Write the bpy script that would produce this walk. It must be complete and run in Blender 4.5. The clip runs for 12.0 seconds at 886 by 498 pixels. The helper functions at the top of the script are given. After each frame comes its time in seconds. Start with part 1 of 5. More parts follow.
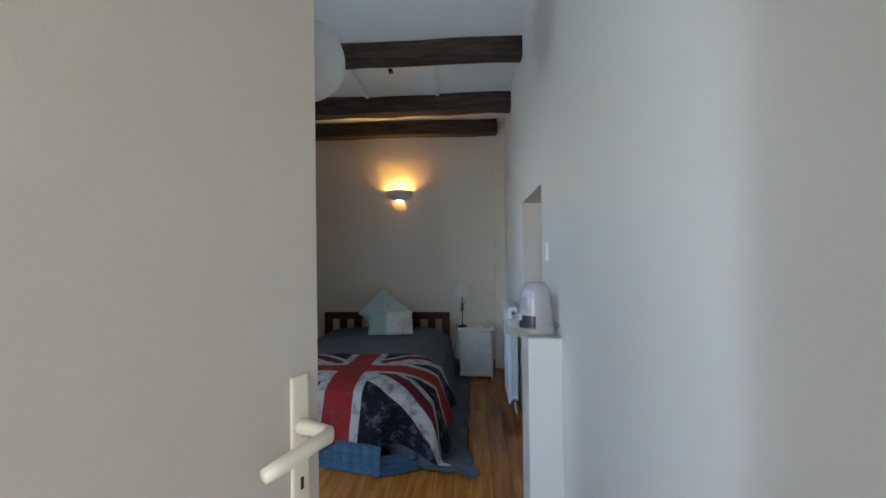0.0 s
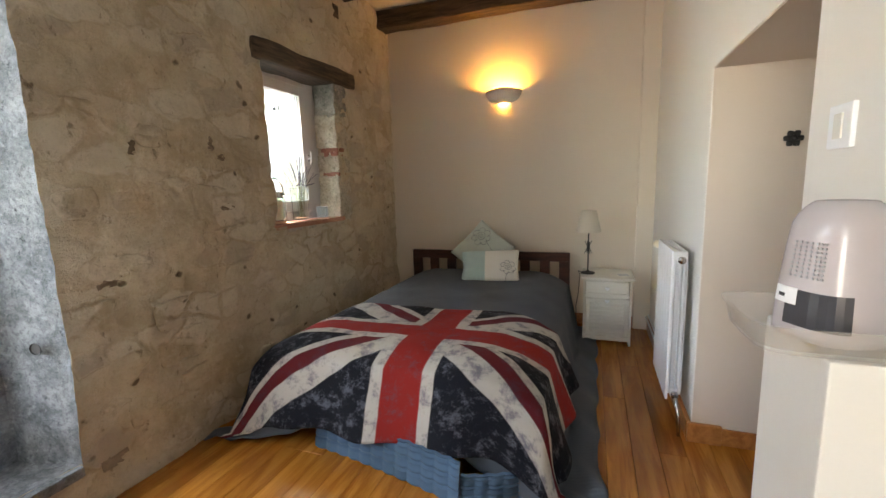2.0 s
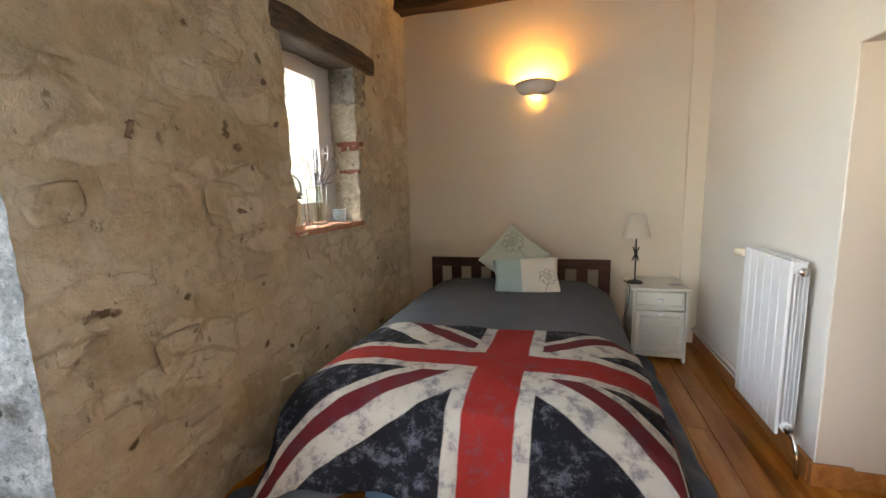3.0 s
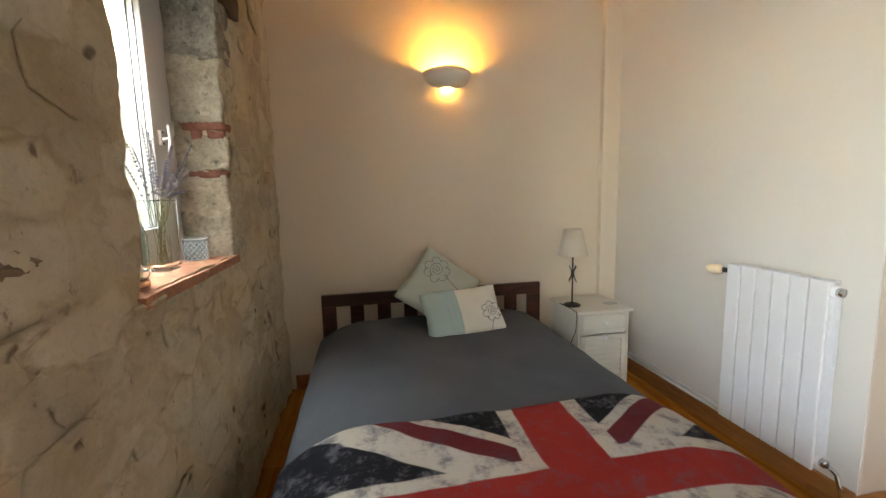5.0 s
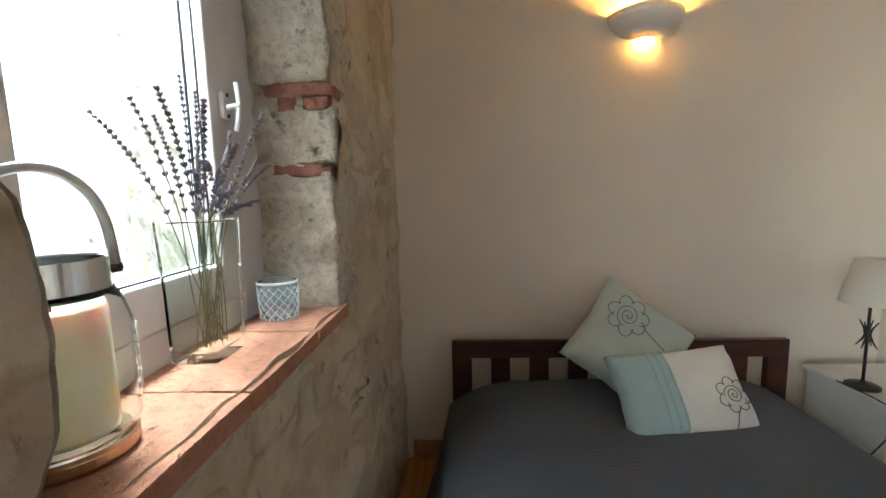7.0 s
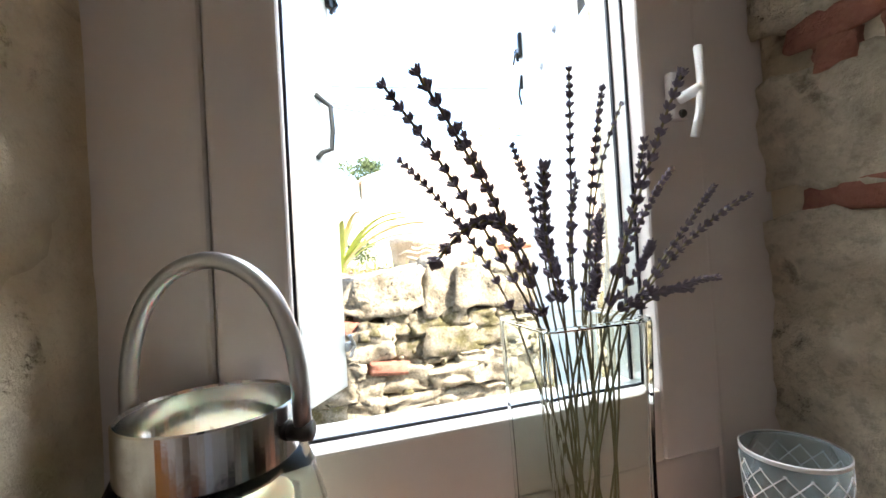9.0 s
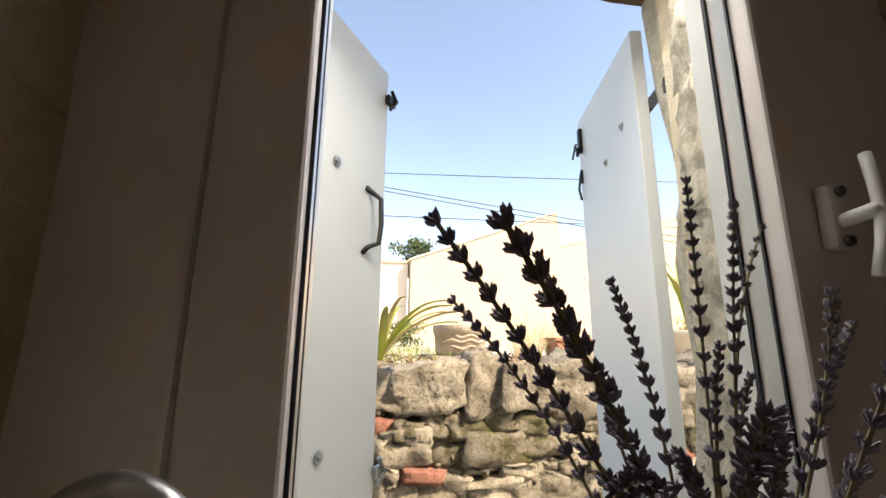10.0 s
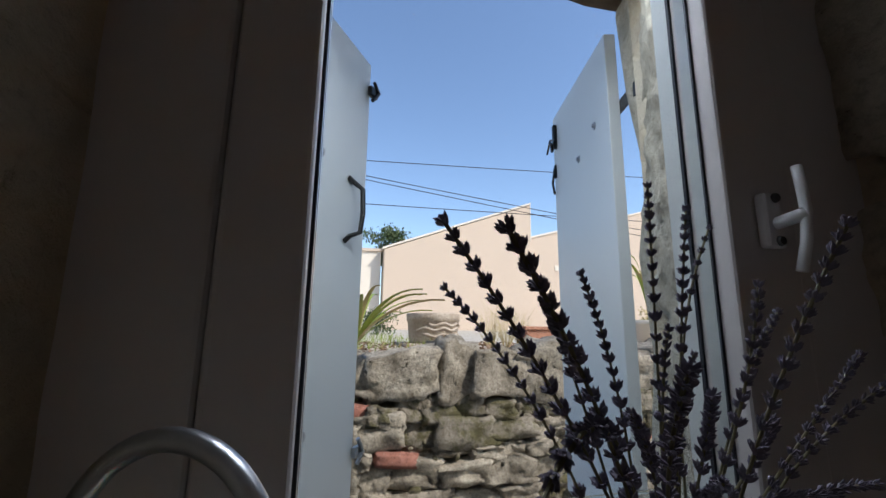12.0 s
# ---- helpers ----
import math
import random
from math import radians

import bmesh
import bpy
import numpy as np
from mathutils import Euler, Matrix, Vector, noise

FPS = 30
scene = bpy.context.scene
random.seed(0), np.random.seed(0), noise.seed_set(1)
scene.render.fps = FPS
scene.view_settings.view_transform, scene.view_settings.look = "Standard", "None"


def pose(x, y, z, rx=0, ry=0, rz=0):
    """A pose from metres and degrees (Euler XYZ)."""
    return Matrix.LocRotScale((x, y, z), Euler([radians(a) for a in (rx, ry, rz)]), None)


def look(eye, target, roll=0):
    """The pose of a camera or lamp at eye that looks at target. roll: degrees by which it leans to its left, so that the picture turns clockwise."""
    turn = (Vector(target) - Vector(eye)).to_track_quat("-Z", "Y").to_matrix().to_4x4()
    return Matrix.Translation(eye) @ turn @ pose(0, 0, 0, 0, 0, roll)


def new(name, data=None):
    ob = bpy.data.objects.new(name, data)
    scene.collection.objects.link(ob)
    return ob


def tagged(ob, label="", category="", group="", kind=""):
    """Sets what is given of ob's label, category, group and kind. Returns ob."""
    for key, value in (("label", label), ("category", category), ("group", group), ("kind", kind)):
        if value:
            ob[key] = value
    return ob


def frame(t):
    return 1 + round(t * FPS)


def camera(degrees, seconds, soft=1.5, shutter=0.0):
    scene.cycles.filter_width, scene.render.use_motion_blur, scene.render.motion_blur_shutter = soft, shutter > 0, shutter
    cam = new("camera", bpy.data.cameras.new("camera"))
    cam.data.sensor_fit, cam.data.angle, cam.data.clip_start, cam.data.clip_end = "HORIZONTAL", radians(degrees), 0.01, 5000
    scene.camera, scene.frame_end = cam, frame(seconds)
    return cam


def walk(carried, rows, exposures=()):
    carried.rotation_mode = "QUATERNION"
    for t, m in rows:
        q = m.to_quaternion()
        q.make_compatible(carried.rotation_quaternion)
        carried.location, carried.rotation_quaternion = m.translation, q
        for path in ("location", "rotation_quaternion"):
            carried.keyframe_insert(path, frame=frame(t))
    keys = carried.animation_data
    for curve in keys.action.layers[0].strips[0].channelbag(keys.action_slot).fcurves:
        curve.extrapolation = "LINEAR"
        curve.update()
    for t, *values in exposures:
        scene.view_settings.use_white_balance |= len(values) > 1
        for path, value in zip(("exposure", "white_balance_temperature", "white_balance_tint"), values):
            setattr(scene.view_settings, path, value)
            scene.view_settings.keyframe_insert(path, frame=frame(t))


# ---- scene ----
cam = camera(93.3, 12.0)
EXPOSURES = [(0.0, 2.95, 5200, 2), (1.0, 3.45, 6050, 5), (2.0, 3.9, 7200, 10), (2.7, 4.12, 7300, 10), (4.5, 4.22, 7500, 9), (5.5, 4.0, 7600, 9), (6.4, 4.2, 7500, 9), (7.2, 4.0, 6400, 6), (8.8, 3.45, 6800, 12), (9.5, 2.25, 7900, 17), (9.9, 1.72, 8400, 19), (10.5, 1.0, 6500, 12), (10.9, 0.68, 6000, 14), (11.4, 0.58, 6100, 15), (12.0, 0.6, 6200, 15)]
PATH = [
    (0.0, (0.334, 0.513, 1.417), (0.190, 2.508, 1.420), -0.6),
    (0.5, (0.327, 0.764, 1.415), (0.047, 2.743, 1.341), -1.1),
    (1.0, (0.319, 1.077, 1.408), (-0.186, 3.006, 1.250), -1.5),
    (1.5, (0.340, 1.406, 1.373), (-0.332, 3.274, 1.127), -1.7),
    (2.0, (0.230, 1.625, 1.302), (-0.439, 3.486, 1.002), -1.7),
    (2.5, (-0.054, 1.783, 1.288), (-0.634, 3.674, 0.993), -1.6),
    (2.7, (-0.164, 1.830, 1.289), (-0.733, 3.725, 0.999), -1.5),
    (4.3, (-0.935, 2.177, 1.297), (-1.017, 4.152, 0.992), -2.2),
    (4.5, (-1.002, 2.320, 1.295), (-0.947, 4.297, 0.997), -2.1),
    (5.0, (-1.149, 2.670, 1.314), (-0.786, 4.619, 1.055), -1.3),
    (5.5, (-1.262, 2.975, 1.332), (-0.723, 4.887, 1.101), -1.4),
    (6.0, (-1.299, 3.215, 1.327), (-0.711, 5.112, 1.097), -0.8),
    (6.5, (-1.316, 3.395, 1.319), (-0.834, 5.321, 1.077), -0.6),
    (7.0, (-1.382, 3.544, 1.345), (-1.482, 5.526, 1.099), -1.4),
    (7.2, (-1.427, 3.617, 1.362), (-1.846, 5.555, 1.096), -1.7),
    (8.8, (-1.475, 4.005, 1.363), (-3.357, 4.683, 1.315), -3.8),
    (9.0, (-1.503, 4.018, 1.378), (-3.414, 4.606, 1.419), -3.4),
    (9.5, (-1.573, 4.041, 1.421), (-3.507, 4.470, 1.690), -1.2),
    (10.0, (-1.610, 4.038, 1.443), (-3.528, 4.413, 1.871), 0.4),
    (10.5, (-1.643, 4.036, 1.462), (-3.541, 4.407, 1.971), 1.2),
    (11.0, (-1.643, 4.036, 1.472), (-3.537, 4.402, 2.003), 1.7),
    (11.5, (-1.632, 4.030, 1.468), (-3.529, 4.429, 1.960), 1.6),
    (12.0, (-1.578, 4.016, 1.438), (-3.477, 4.519, 1.816), 0.7),
]
walk(cam, [(t, look(eye, target, roll)) for t, eye, target, roll in PATH], EXPOSURES)
# ---- world ----
# world, sun and the larger lights
world = bpy.data.worlds.new("sky")
scene.world = world
world.use_nodes = True
sky = world.node_tree.nodes.new("ShaderNodeTexSky")
sky.sky_type, sky.sun_disc, sky.sun_elevation, sky.sun_rotation = "NISHITA", False, radians(44), radians(45)
sky.air_density, sky.dust_density, sky.ozone_density = 1.0, 0.6, 1.6
world.node_tree.links.new(sky.outputs[0], world.node_tree.nodes["Background"].inputs[0])
world.node_tree.nodes["Background"].inputs[1].default_value = 0.15


def lamp(name, kind, energy, colour, place, target=None, **more):
    data = bpy.data.lights.new(name, kind)
    data.energy, data.color = energy, colour
    if "size" in more:
        data.shape, data.size, data.size_y = "RECTANGLE", more["size"], more["size_y"]
    if "radius" in more:
        data.shadow_soft_size = more["radius"]
    ob = new(name, data)
    ob.matrix_world = look(place, target) if target else Matrix.Translation(place)
    return ob


SUN = lamp("sun", "SUN", 3.0, (1.0, 0.93, 0.82), (3, 3, 8), (3 - 0.5, 3 - 0.5, 8 - 0.68))
SUN.data.angle = radians(0.5)
SCONCE = lamp("sconce_light", "POINT", 1.9, (1.0, 0.45, 0.07), (-0.556, 5.506, 2.066), radius=0.04)
# daylight of the sky in the glazed door of the bedroom
lamp("glazed_door_daylight", "AREA", 3.3, (0.90, 0.95, 1.0), (-2.30, 1.80, 1.45), (-0.5, 3.6, 1.2), size=1.0, size_y=1.9)
# fill lamp added in the unseen hall to light the door leaf
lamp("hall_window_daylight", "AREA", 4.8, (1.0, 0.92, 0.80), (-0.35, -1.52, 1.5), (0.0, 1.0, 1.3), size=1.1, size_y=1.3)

# the sky's light under the outer lintel of the window
lamp("window_daylight", "AREA", 4.0, (0.84, 0.93, 1.0), (-2.03, 4.22, 2.215), (-1.72, 4.32, 1.1), size=0.5, size_y=0.09)

# materials


class Mat:
    """A small node builder round one Principled shader."""

    def __init__(self, name, rough=0.6, metal=0.0, **more):
        self.m = bpy.data.materials.new(name)
        self.m.use_nodes = True
        self.t = self.m.node_tree
        self.b = self.t.nodes["Principled BSDF"]
        self.b.inputs["Roughness"].default_value, self.b.inputs["Metallic"].default_value = rough, metal
        for key, value in more.items():
            self.b.inputs[key.replace("_", " ")].default_value = value
        self.at = self.t.nodes.new("ShaderNodeNewGeometry").outputs["Position"]

    def put(self, socket, value):
        if hasattr(value, "is_linked"):
            self.t.links.new(value, socket)
        elif isinstance(value, tuple) and len(value) == 3 and socket.type == "RGBA":
            socket.default_value = (*value, 1)
        else:
            socket.default_value = value

    def math(self, op, a, b=0.0, clamp=False):
        n = self.t.nodes.new("ShaderNodeMath")
        n.operation, n.use_clamp = op, clamp
        self.put(n.inputs[0], a)
        self.put(n.inputs[1], b)
        return n.outputs[0]

    def noise(self, scale, detail=4.0, rough=0.6, stretch=(1, 1, 1), warp=0.0, at=None):
        mp = self.t.nodes.new("ShaderNodeMapping")
        mp.inputs["Scale"].default_value = stretch
        self.t.links.new(at or self.at, mp.inputs["Vector"])
        n = self.t.nodes.new("ShaderNodeTexNoise")
        n.inputs["Scale"].default_value, n.inputs["Detail"].default_value = scale, detail
        n.inputs["Roughness"].default_value, n.inputs["Distortion"].default_value = rough, warp
        self.t.links.new(mp.outputs[0], n.inputs["Vector"])
        return n.outputs["Fac"]

    def cells(self, scale, feature="F1", stretch=(1, 1, 1), out="Distance"):
        mp = self.t.nodes.new("ShaderNodeMapping")
        mp.inputs["Scale"].default_value = stretch
        self.t.links.new(self.at, mp.inputs["Vector"])
        n = self.t.nodes.new("ShaderNodeTexVoronoi")
        n.feature = feature
        n.inputs["Scale"].default_value = scale
        self.t.links.new(mp.outputs[0], n.inputs["Vector"])
        return n.outputs[out]

    def ramp(self, fac, lo, hi):
        n = self.t.nodes.new("ShaderNodeMapRange")
        n.interpolation_type = "SMOOTHSTEP"
        self.put(n.inputs["Value"], fac)
        n.inputs["From Min"].default_value, n.inputs["From Max"].default_value = lo, hi
        return n.outputs[0]

    def mix(self, fac, a, b, kind="MIX"):
        n = self.t.nodes.new("ShaderNodeMix")
        n.data_type, n.blend_type = "RGBA", kind
        self.put(n.inputs[0], fac)
        self.put(n.inputs[6], a)
        self.put(n.inputs[7], b)
        return n.outputs[2]

    def axis(self, which, at=None):
        n = self.t.nodes.new("ShaderNodeSeparateXYZ")
        self.t.links.new(at or self.at, n.inputs[0])
        return n.outputs[which]

    def own(self):
        return self.t.nodes.new("ShaderNodeObjectInfo").outputs["Random"]

    def colour(self, value):
        self.put(self.b.inputs["Base Color"], value)
        return self

    def bump(self, height, strength=0.3, distance=0.01):
        n = self.t.nodes.new("ShaderNodeBump")
        n.inputs["Strength"].default_value, n.inputs["Distance"].default_value = strength, distance
        self.t.links.new(height, n.inputs["Height"])
        self.t.links.new(n.outputs[0], self.b.inputs["Normal"])
        return self


def plain(name, c, rough=0.5, vary=0.12, scale=6.0, fine=90.0, bump=0.08, metal=0.0, depth=0.003, **more):
    """A surface of one colour with two scales of unevenness."""
    k = Mat(name, rough, metal, **more)
    dark, light = tuple(v * (1 - vary) for v in c), tuple(min(1, v * (1 + vary)) for v in c)
    k.colour(k.mix(k.math("ADD", k.math("MULTIPLY", k.noise(scale), 0.65), k.math("MULTIPLY", k.noise(fine), 0.35)), dark, light))
    k.bump(k.noise(fine, 3.0), bump, depth)
    return k.m


WHITE_WALL = plain("wall_paint", (0.74, 0.71, 0.66), 0.42, 0.05, 1.6, 150, 0.12)
# darker beige than the wall: the alcove's shade is put into the colour
ALCOVE_SHADE = plain("alcove_shade", (0.62, 0.53, 0.45), 0.6, 0.05, 1.6, 150, 0.12)
BACK_WALL = plain("back_wall_paint", (0.72, 0.635, 0.53), 0.5, 0.05, 1.6, 150, 0.12)
CEILING = plain("ceiling_paint", (0.80, 0.79, 0.76), 0.6, 0.04, 2.0, 120, 0.1)
DOOR_PAINT = plain("door_paint", (0.58, 0.505, 0.42), 0.45, 0.04, 3.0, 300, 0.12)
CREAM = plain("cream_plastic", (0.80, 0.70, 0.52), 0.3, 0.05, 10, 200, 0.03)
PVC = plain("window_frame_paint", (0.60, 0.565, 0.56), 0.4, 0.07, 4.0, 60, 0.06)
BLACK_METAL = plain("black_metal", (0.015, 0.014, 0.014), 0.45, 0.3, 20, 160, 0.2)
GREY_METAL = plain("galvanised_metal", (0.42, 0.43, 0.45), 0.35, 0.2, 20, 160, 0.15, 1.0)
CHROME = plain("polished_steel", (0.62, 0.62, 0.63), 0.12, 0.08, 10, 160, 0.02, 1.0)
COPPER = plain("copper_base", (0.55, 0.34, 0.22), 0.3, 0.15, 10, 160, 0.05, 1.0)
RADIATOR = plain("radiator_enamel", (0.80, 0.81, 0.83), 0.3, 0.04, 8, 120, 0.03)
SHUTTER = plain("shutter_paint", (0.62, 0.65, 0.66), 0.4, 0.08, 5, 70, 0.12)
PLASTER = plain("plaster_lamp", (0.78, 0.74, 0.68), 0.7, 0.05, 20, 200, 0.1)
PAPER = plain("paper_lantern", (0.82, 0.82, 0.80), 0.8, 0.05, 20, 200, 0.2, Transmission_Weight=0.0)
CANDLE = plain("candle_wax", (0.80, 0.72, 0.52), 0.5, 0.05, 20, 200, 0.05, Subsurface_Weight=0.3)
AIR_DRIER = plain("glossy_plastic", (0.47, 0.43, 0.445), 0.2, 0.04, 10, 200, 0.03)
SMOKED = plain("smoked_plastic", (0.06, 0.06, 0.07), 0.12, 0.1, 10, 200, 0.02)
TRAY = plain("milky_plastic", (0.72, 0.68, 0.64), 0.25, 0.04, 10, 200, 0.03, Alpha=0.22)
BRASS_WIRE = plain("dark_cable", (0.02, 0.02, 0.022), 0.5, 0.2, 30, 200, 0.05)
STEM = plain("dry_lavender_stem", (0.16, 0.14, 0.07), 0.7, 0.3, 30, 300, 0.2)
SEAL = plain("rubber_seal", (0.02, 0.022, 0.035), 0.5, 0.1, 30, 300, 0.05)
SPACER = plain("glazing_spacer", (0.55, 0.57, 0.58), 0.3, 0.05, 30, 300, 0.05, 0.8)
GLASS_EDGE = plain("white_bead", (0.70, 0.72, 0.74), 0.3, 0.05, 30, 300, 0.03)


def glass(name, tint, rough=0.0, ior=1.45):
    k = Mat(name, rough, 0.0, IOR=ior, Transmission_Weight=1.0)
    k.colour(tint)
    return k.m


PANE = glass("window_pane", (0.97, 0.99, 0.98), 0.0, 1.05)
VASE_GLASS = glass("clear_glass", (0.94, 0.98, 0.95), 0.02, 1.14)
LANTERN_GLASS = glass("greenish_glass", (0.92, 0.98, 0.965), 0.02, 1.15)
CUP_GLASS = plain("milky_blue_glass", (0.74, 0.86, 0.91), 0.2, 0.08, 60, 200, 0.05, Transmission_Weight=0.88, IOR=1.2)


def wood(name, dark, light, along=(1, 1, 1), rough=0.45, scale=14.0, bump=0.15, own=0.0):
    k = Mat(name, rough)
    if own:
        shift = k.t.nodes.new("ShaderNodeVectorMath")
        shift.operation = "ADD"
        k.t.links.new(k.at, shift.inputs[0])
        k.t.links.new(k.math("MULTIPLY", k.own(), 37.0), shift.inputs[1])
        k.at = shift.outputs[0]
    g = k.noise(scale, 6.0, 0.65, along, 0.6)
    c = k.mix(k.ramp(g, 0.32, 0.68), dark, light)
    knots = k.ramp(k.noise(scale * 0.35, 2.0, 0.5, along), 0.62, 0.78)
    c = k.mix(knots, c, tuple(v * 0.45 for v in dark))
    if own:
        c = k.mix(k.math("MULTIPLY", k.own(), own), c, tuple(v * 0.45 for v in dark))
    k.colour(c)
    k.bump(k.noise(scale * 4, 5.0, 0.7, along), bump, 0.004)
    return k.m


PLANK = wood("pine_boards", (0.31, 0.105, 0.014), (0.57, 0.24, 0.042), (7, 0.7, 1), 0.26, 2.4, 0.05, 0.3)
SKIRTING = wood("pine_skirting", (0.28, 0.10, 0.025), (0.46, 0.20, 0.06), (6, 0.8, 6), 0.35, 3.0, 0.05)
BEAM = wood("dark_beam", (0.018, 0.011, 0.008), (0.085, 0.05, 0.032), (0.7, 6, 6), 0.75, 6.0, 0.7)
LINTEL = wood("lintel_oak", (0.03, 0.02, 0.014), (0.12, 0.08, 0.05), (6, 0.7, 6), 0.8, 6.0, 0.8)
MAHOGANY = wood("mahogany", (0.035, 0.010, 0.007), (0.085, 0.024, 0.014), (0.8, 6, 4), 0.32, 5.0, 0.05)
RED_BROWN = wood("red_brown_door", (0.08, 0.035, 0.022), (0.16, 0.07, 0.045), (6, 6, 0.8), 0.5, 5.0, 0.1)


def painted_wood():
    k = Mat("worn_white_paint", 0.55)
    wear = k.ramp(k.noise(26, 6.0, 0.7, (1, 1, 3)), 0.60, 0.72)
    c = k.mix(k.noise(7), (0.60, 0.58, 0.52), (0.74, 0.72, 0.66))
    k.colour(k.mix(k.math("MULTIPLY", wear, 0.5), c, (0.42, 0.36, 0.28)))
    k.bump(k.noise(60, 5.0, 0.6, (1, 1, 6)), 0.15, 0.003)
    return k.m


NIGHTSTAND_PAINT = painted_wood()


def old_wall():
    """Lime-pointed rubble: uneven mortar, half-buried pale stones, pits and flakes."""
    k = Mat("rubble_and_lime", 0.93, Specular_IOR_Level=0.2)
    wob = k.t.nodes.new("ShaderNodeTexNoise")
    wob.inputs["Scale"].default_value, wob.inputs["Detail"].default_value = 6.0, 4.0
    k.t.links.new(k.at, wob.inputs["Vector"])
    shift = k.t.nodes.new("ShaderNodeVectorMath")
    shift.operation = "MULTIPLY_ADD"
    k.t.links.new(wob.outputs["Color"], shift.inputs[0])
    shift.inputs[1].default_value = (0.16, 0.16, 0.12)
    k.t.links.new(k.at, shift.inputs[2])
    flat, k.at = k.at, shift.outputs[0]
    edge = k.cells(5.0, "DISTANCE_TO_EDGE", (1, 1.0, 1.7))
    pick = k.t.nodes.new("ShaderNodeSeparateColor")
    k.t.links.new(k.cells(5.0, "F1", (1, 1.0, 1.7), "Color"), pick.inputs[0])
    dots = k.cells(10.0, "F1", (1, 1.0, 1.3))
    which = k.t.nodes.new("ShaderNodeSeparateColor")
    k.t.links.new(k.cells(10.0, "F1", (1, 1.0, 1.3), "Color"), which.inputs[0])
    k.at = flat
    bare = k.math("MULTIPLY", k.ramp(pick.outputs[0], 0.42, 0.62), k.ramp(edge, 0.03, 0.14))
    rim = k.math("MULTIPLY", k.ramp(pick.outputs[0], 0.42, 0.62), k.ramp(edge, 0.06, 0.0))
    pit = k.math("MULTIPLY", k.ramp(dots, 0.26, 0.12), k.ramp(which.outputs[1], 0.84, 0.88))
    flake = k.ramp(k.noise(12, 6.0, 0.68, (1, 1.7, 1)), 0.62, 0.69)
    grit = k.noise(55, 8.0, 0.75)
    blotch = k.noise(2.3, 9.0, 0.70)
    c = k.mix(k.ramp(blotch, 0.36, 0.62), (0.43, 0.345, 0.235), (0.60, 0.515, 0.385))
    c = k.mix(k.math("MULTIPLY", bare, 0.55), c, (0.66, 0.59, 0.475))
    c = k.mix(k.math("MULTIPLY", k.math("MULTIPLY", bare, k.ramp(pick.outputs[1], 0.70, 0.80)), 0.55), c, (0.36, 0.285, 0.21))
    c = k.mix(k.math("MULTIPLY", k.math("MULTIPLY", rim, k.ramp(k.noise(7, 3.0), 0.45, 0.65)), 0.38), c, (0.22, 0.17, 0.12))
    c = k.mix(k.math("MULTIPLY", k.ramp(k.noise(8, 7.0, 0.72), 0.52, 0.66), 0.35), c, (0.70, 0.635, 0.52))
    c = k.mix(k.math("MULTIPLY", flake, 0.55), c, (0.17, 0.125, 0.085))
    c = k.mix(k.math("MULTIPLY", pit, 0.8), c, (0.11, 0.08, 0.055))
    c = k.mix(k.math("MULTIPLY", k.ramp(grit, 0.50, 0.72), 0.28), c, (0.22, 0.17, 0.12))
    k.colour(c)
    h = k.math("ADD", k.math("MULTIPLY", bare, 0.22), k.math("MULTIPLY", k.noise(9, 9.0, 0.72), 1.2))
    h = k.math("ADD", h, k.math("MULTIPLY", grit, 0.22))
    h = k.math("SUBTRACT", h, k.math("ADD", k.math("MULTIPLY", pit, 0.9), k.math("MULTIPLY", flake, 0.35)))
    k.bump(h, 0.9, 0.024)
    return k.m


OLD_WALL = old_wall()


def limestone(name, a, b, pit=(0.10, 0.085, 0.07), pits=0.5):
    k = Mat(name, 0.9)
    c = k.mix(k.ramp(k.noise(7, 9.0, 0.72, warp=0.4), 0.30, 0.68), a, b)
    c = k.mix(k.math("MULTIPLY", k.ramp(k.noise(55, 6.0, 0.7), 0.46, 0.66), 0.55), c, tuple(0.55 * v for v in a))
    c = k.mix(k.math("MULTIPLY", k.ramp(k.noise(34, 6.0, 0.7), 0.55, 0.66), 0.5), c, tuple(min(0.8, 1.15 * v) for v in b))
    c = k.mix(k.math("MULTIPLY", k.own(), 0.35), c, tuple(0.6 * v for v in a))
    hole = k.ramp(k.noise(24, 5.0, 0.65), 0.60, 0.72)
    c = k.mix(k.math("MULTIPLY", hole, pits), c, pit)
    k.colour(c)
    k.bump(k.math("SUBTRACT", k.math("ADD", k.noise(16, 8.0, 0.72), k.math("MULTIPLY", k.noise(75, 4.0, 0.6), 0.22)), k.math("MULTIPLY", hole, 0.6)), 0.9, 0.022)
    return k.m


ASHLAR = limestone("pale_limestone", (0.42, 0.37, 0.285), (0.66, 0.60, 0.49), pits=0.5)
# darker limestone for the top stone of the window recess
DARK_LIMESTONE = limestone("dark_limestone", (0.16, 0.15, 0.13), (0.46, 0.43, 0.37), (0.03, 0.03, 0.03), 0.9)
CHIP = plain("deep_chip", (0.23, 0.175, 0.125), 0.95, 0.4, 20, 120, 0.5)
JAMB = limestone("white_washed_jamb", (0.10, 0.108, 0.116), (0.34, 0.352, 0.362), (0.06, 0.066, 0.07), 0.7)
WALL_STONE = limestone("garden_wall_stone", (0.15, 0.122, 0.088), (0.50, 0.44, 0.35), (0.045, 0.04, 0.03), 0.95)
BRICK = limestone("old_brick", (0.30, 0.115, 0.08), (0.42, 0.19, 0.14), (0.16, 0.08, 0.06), 0.4)
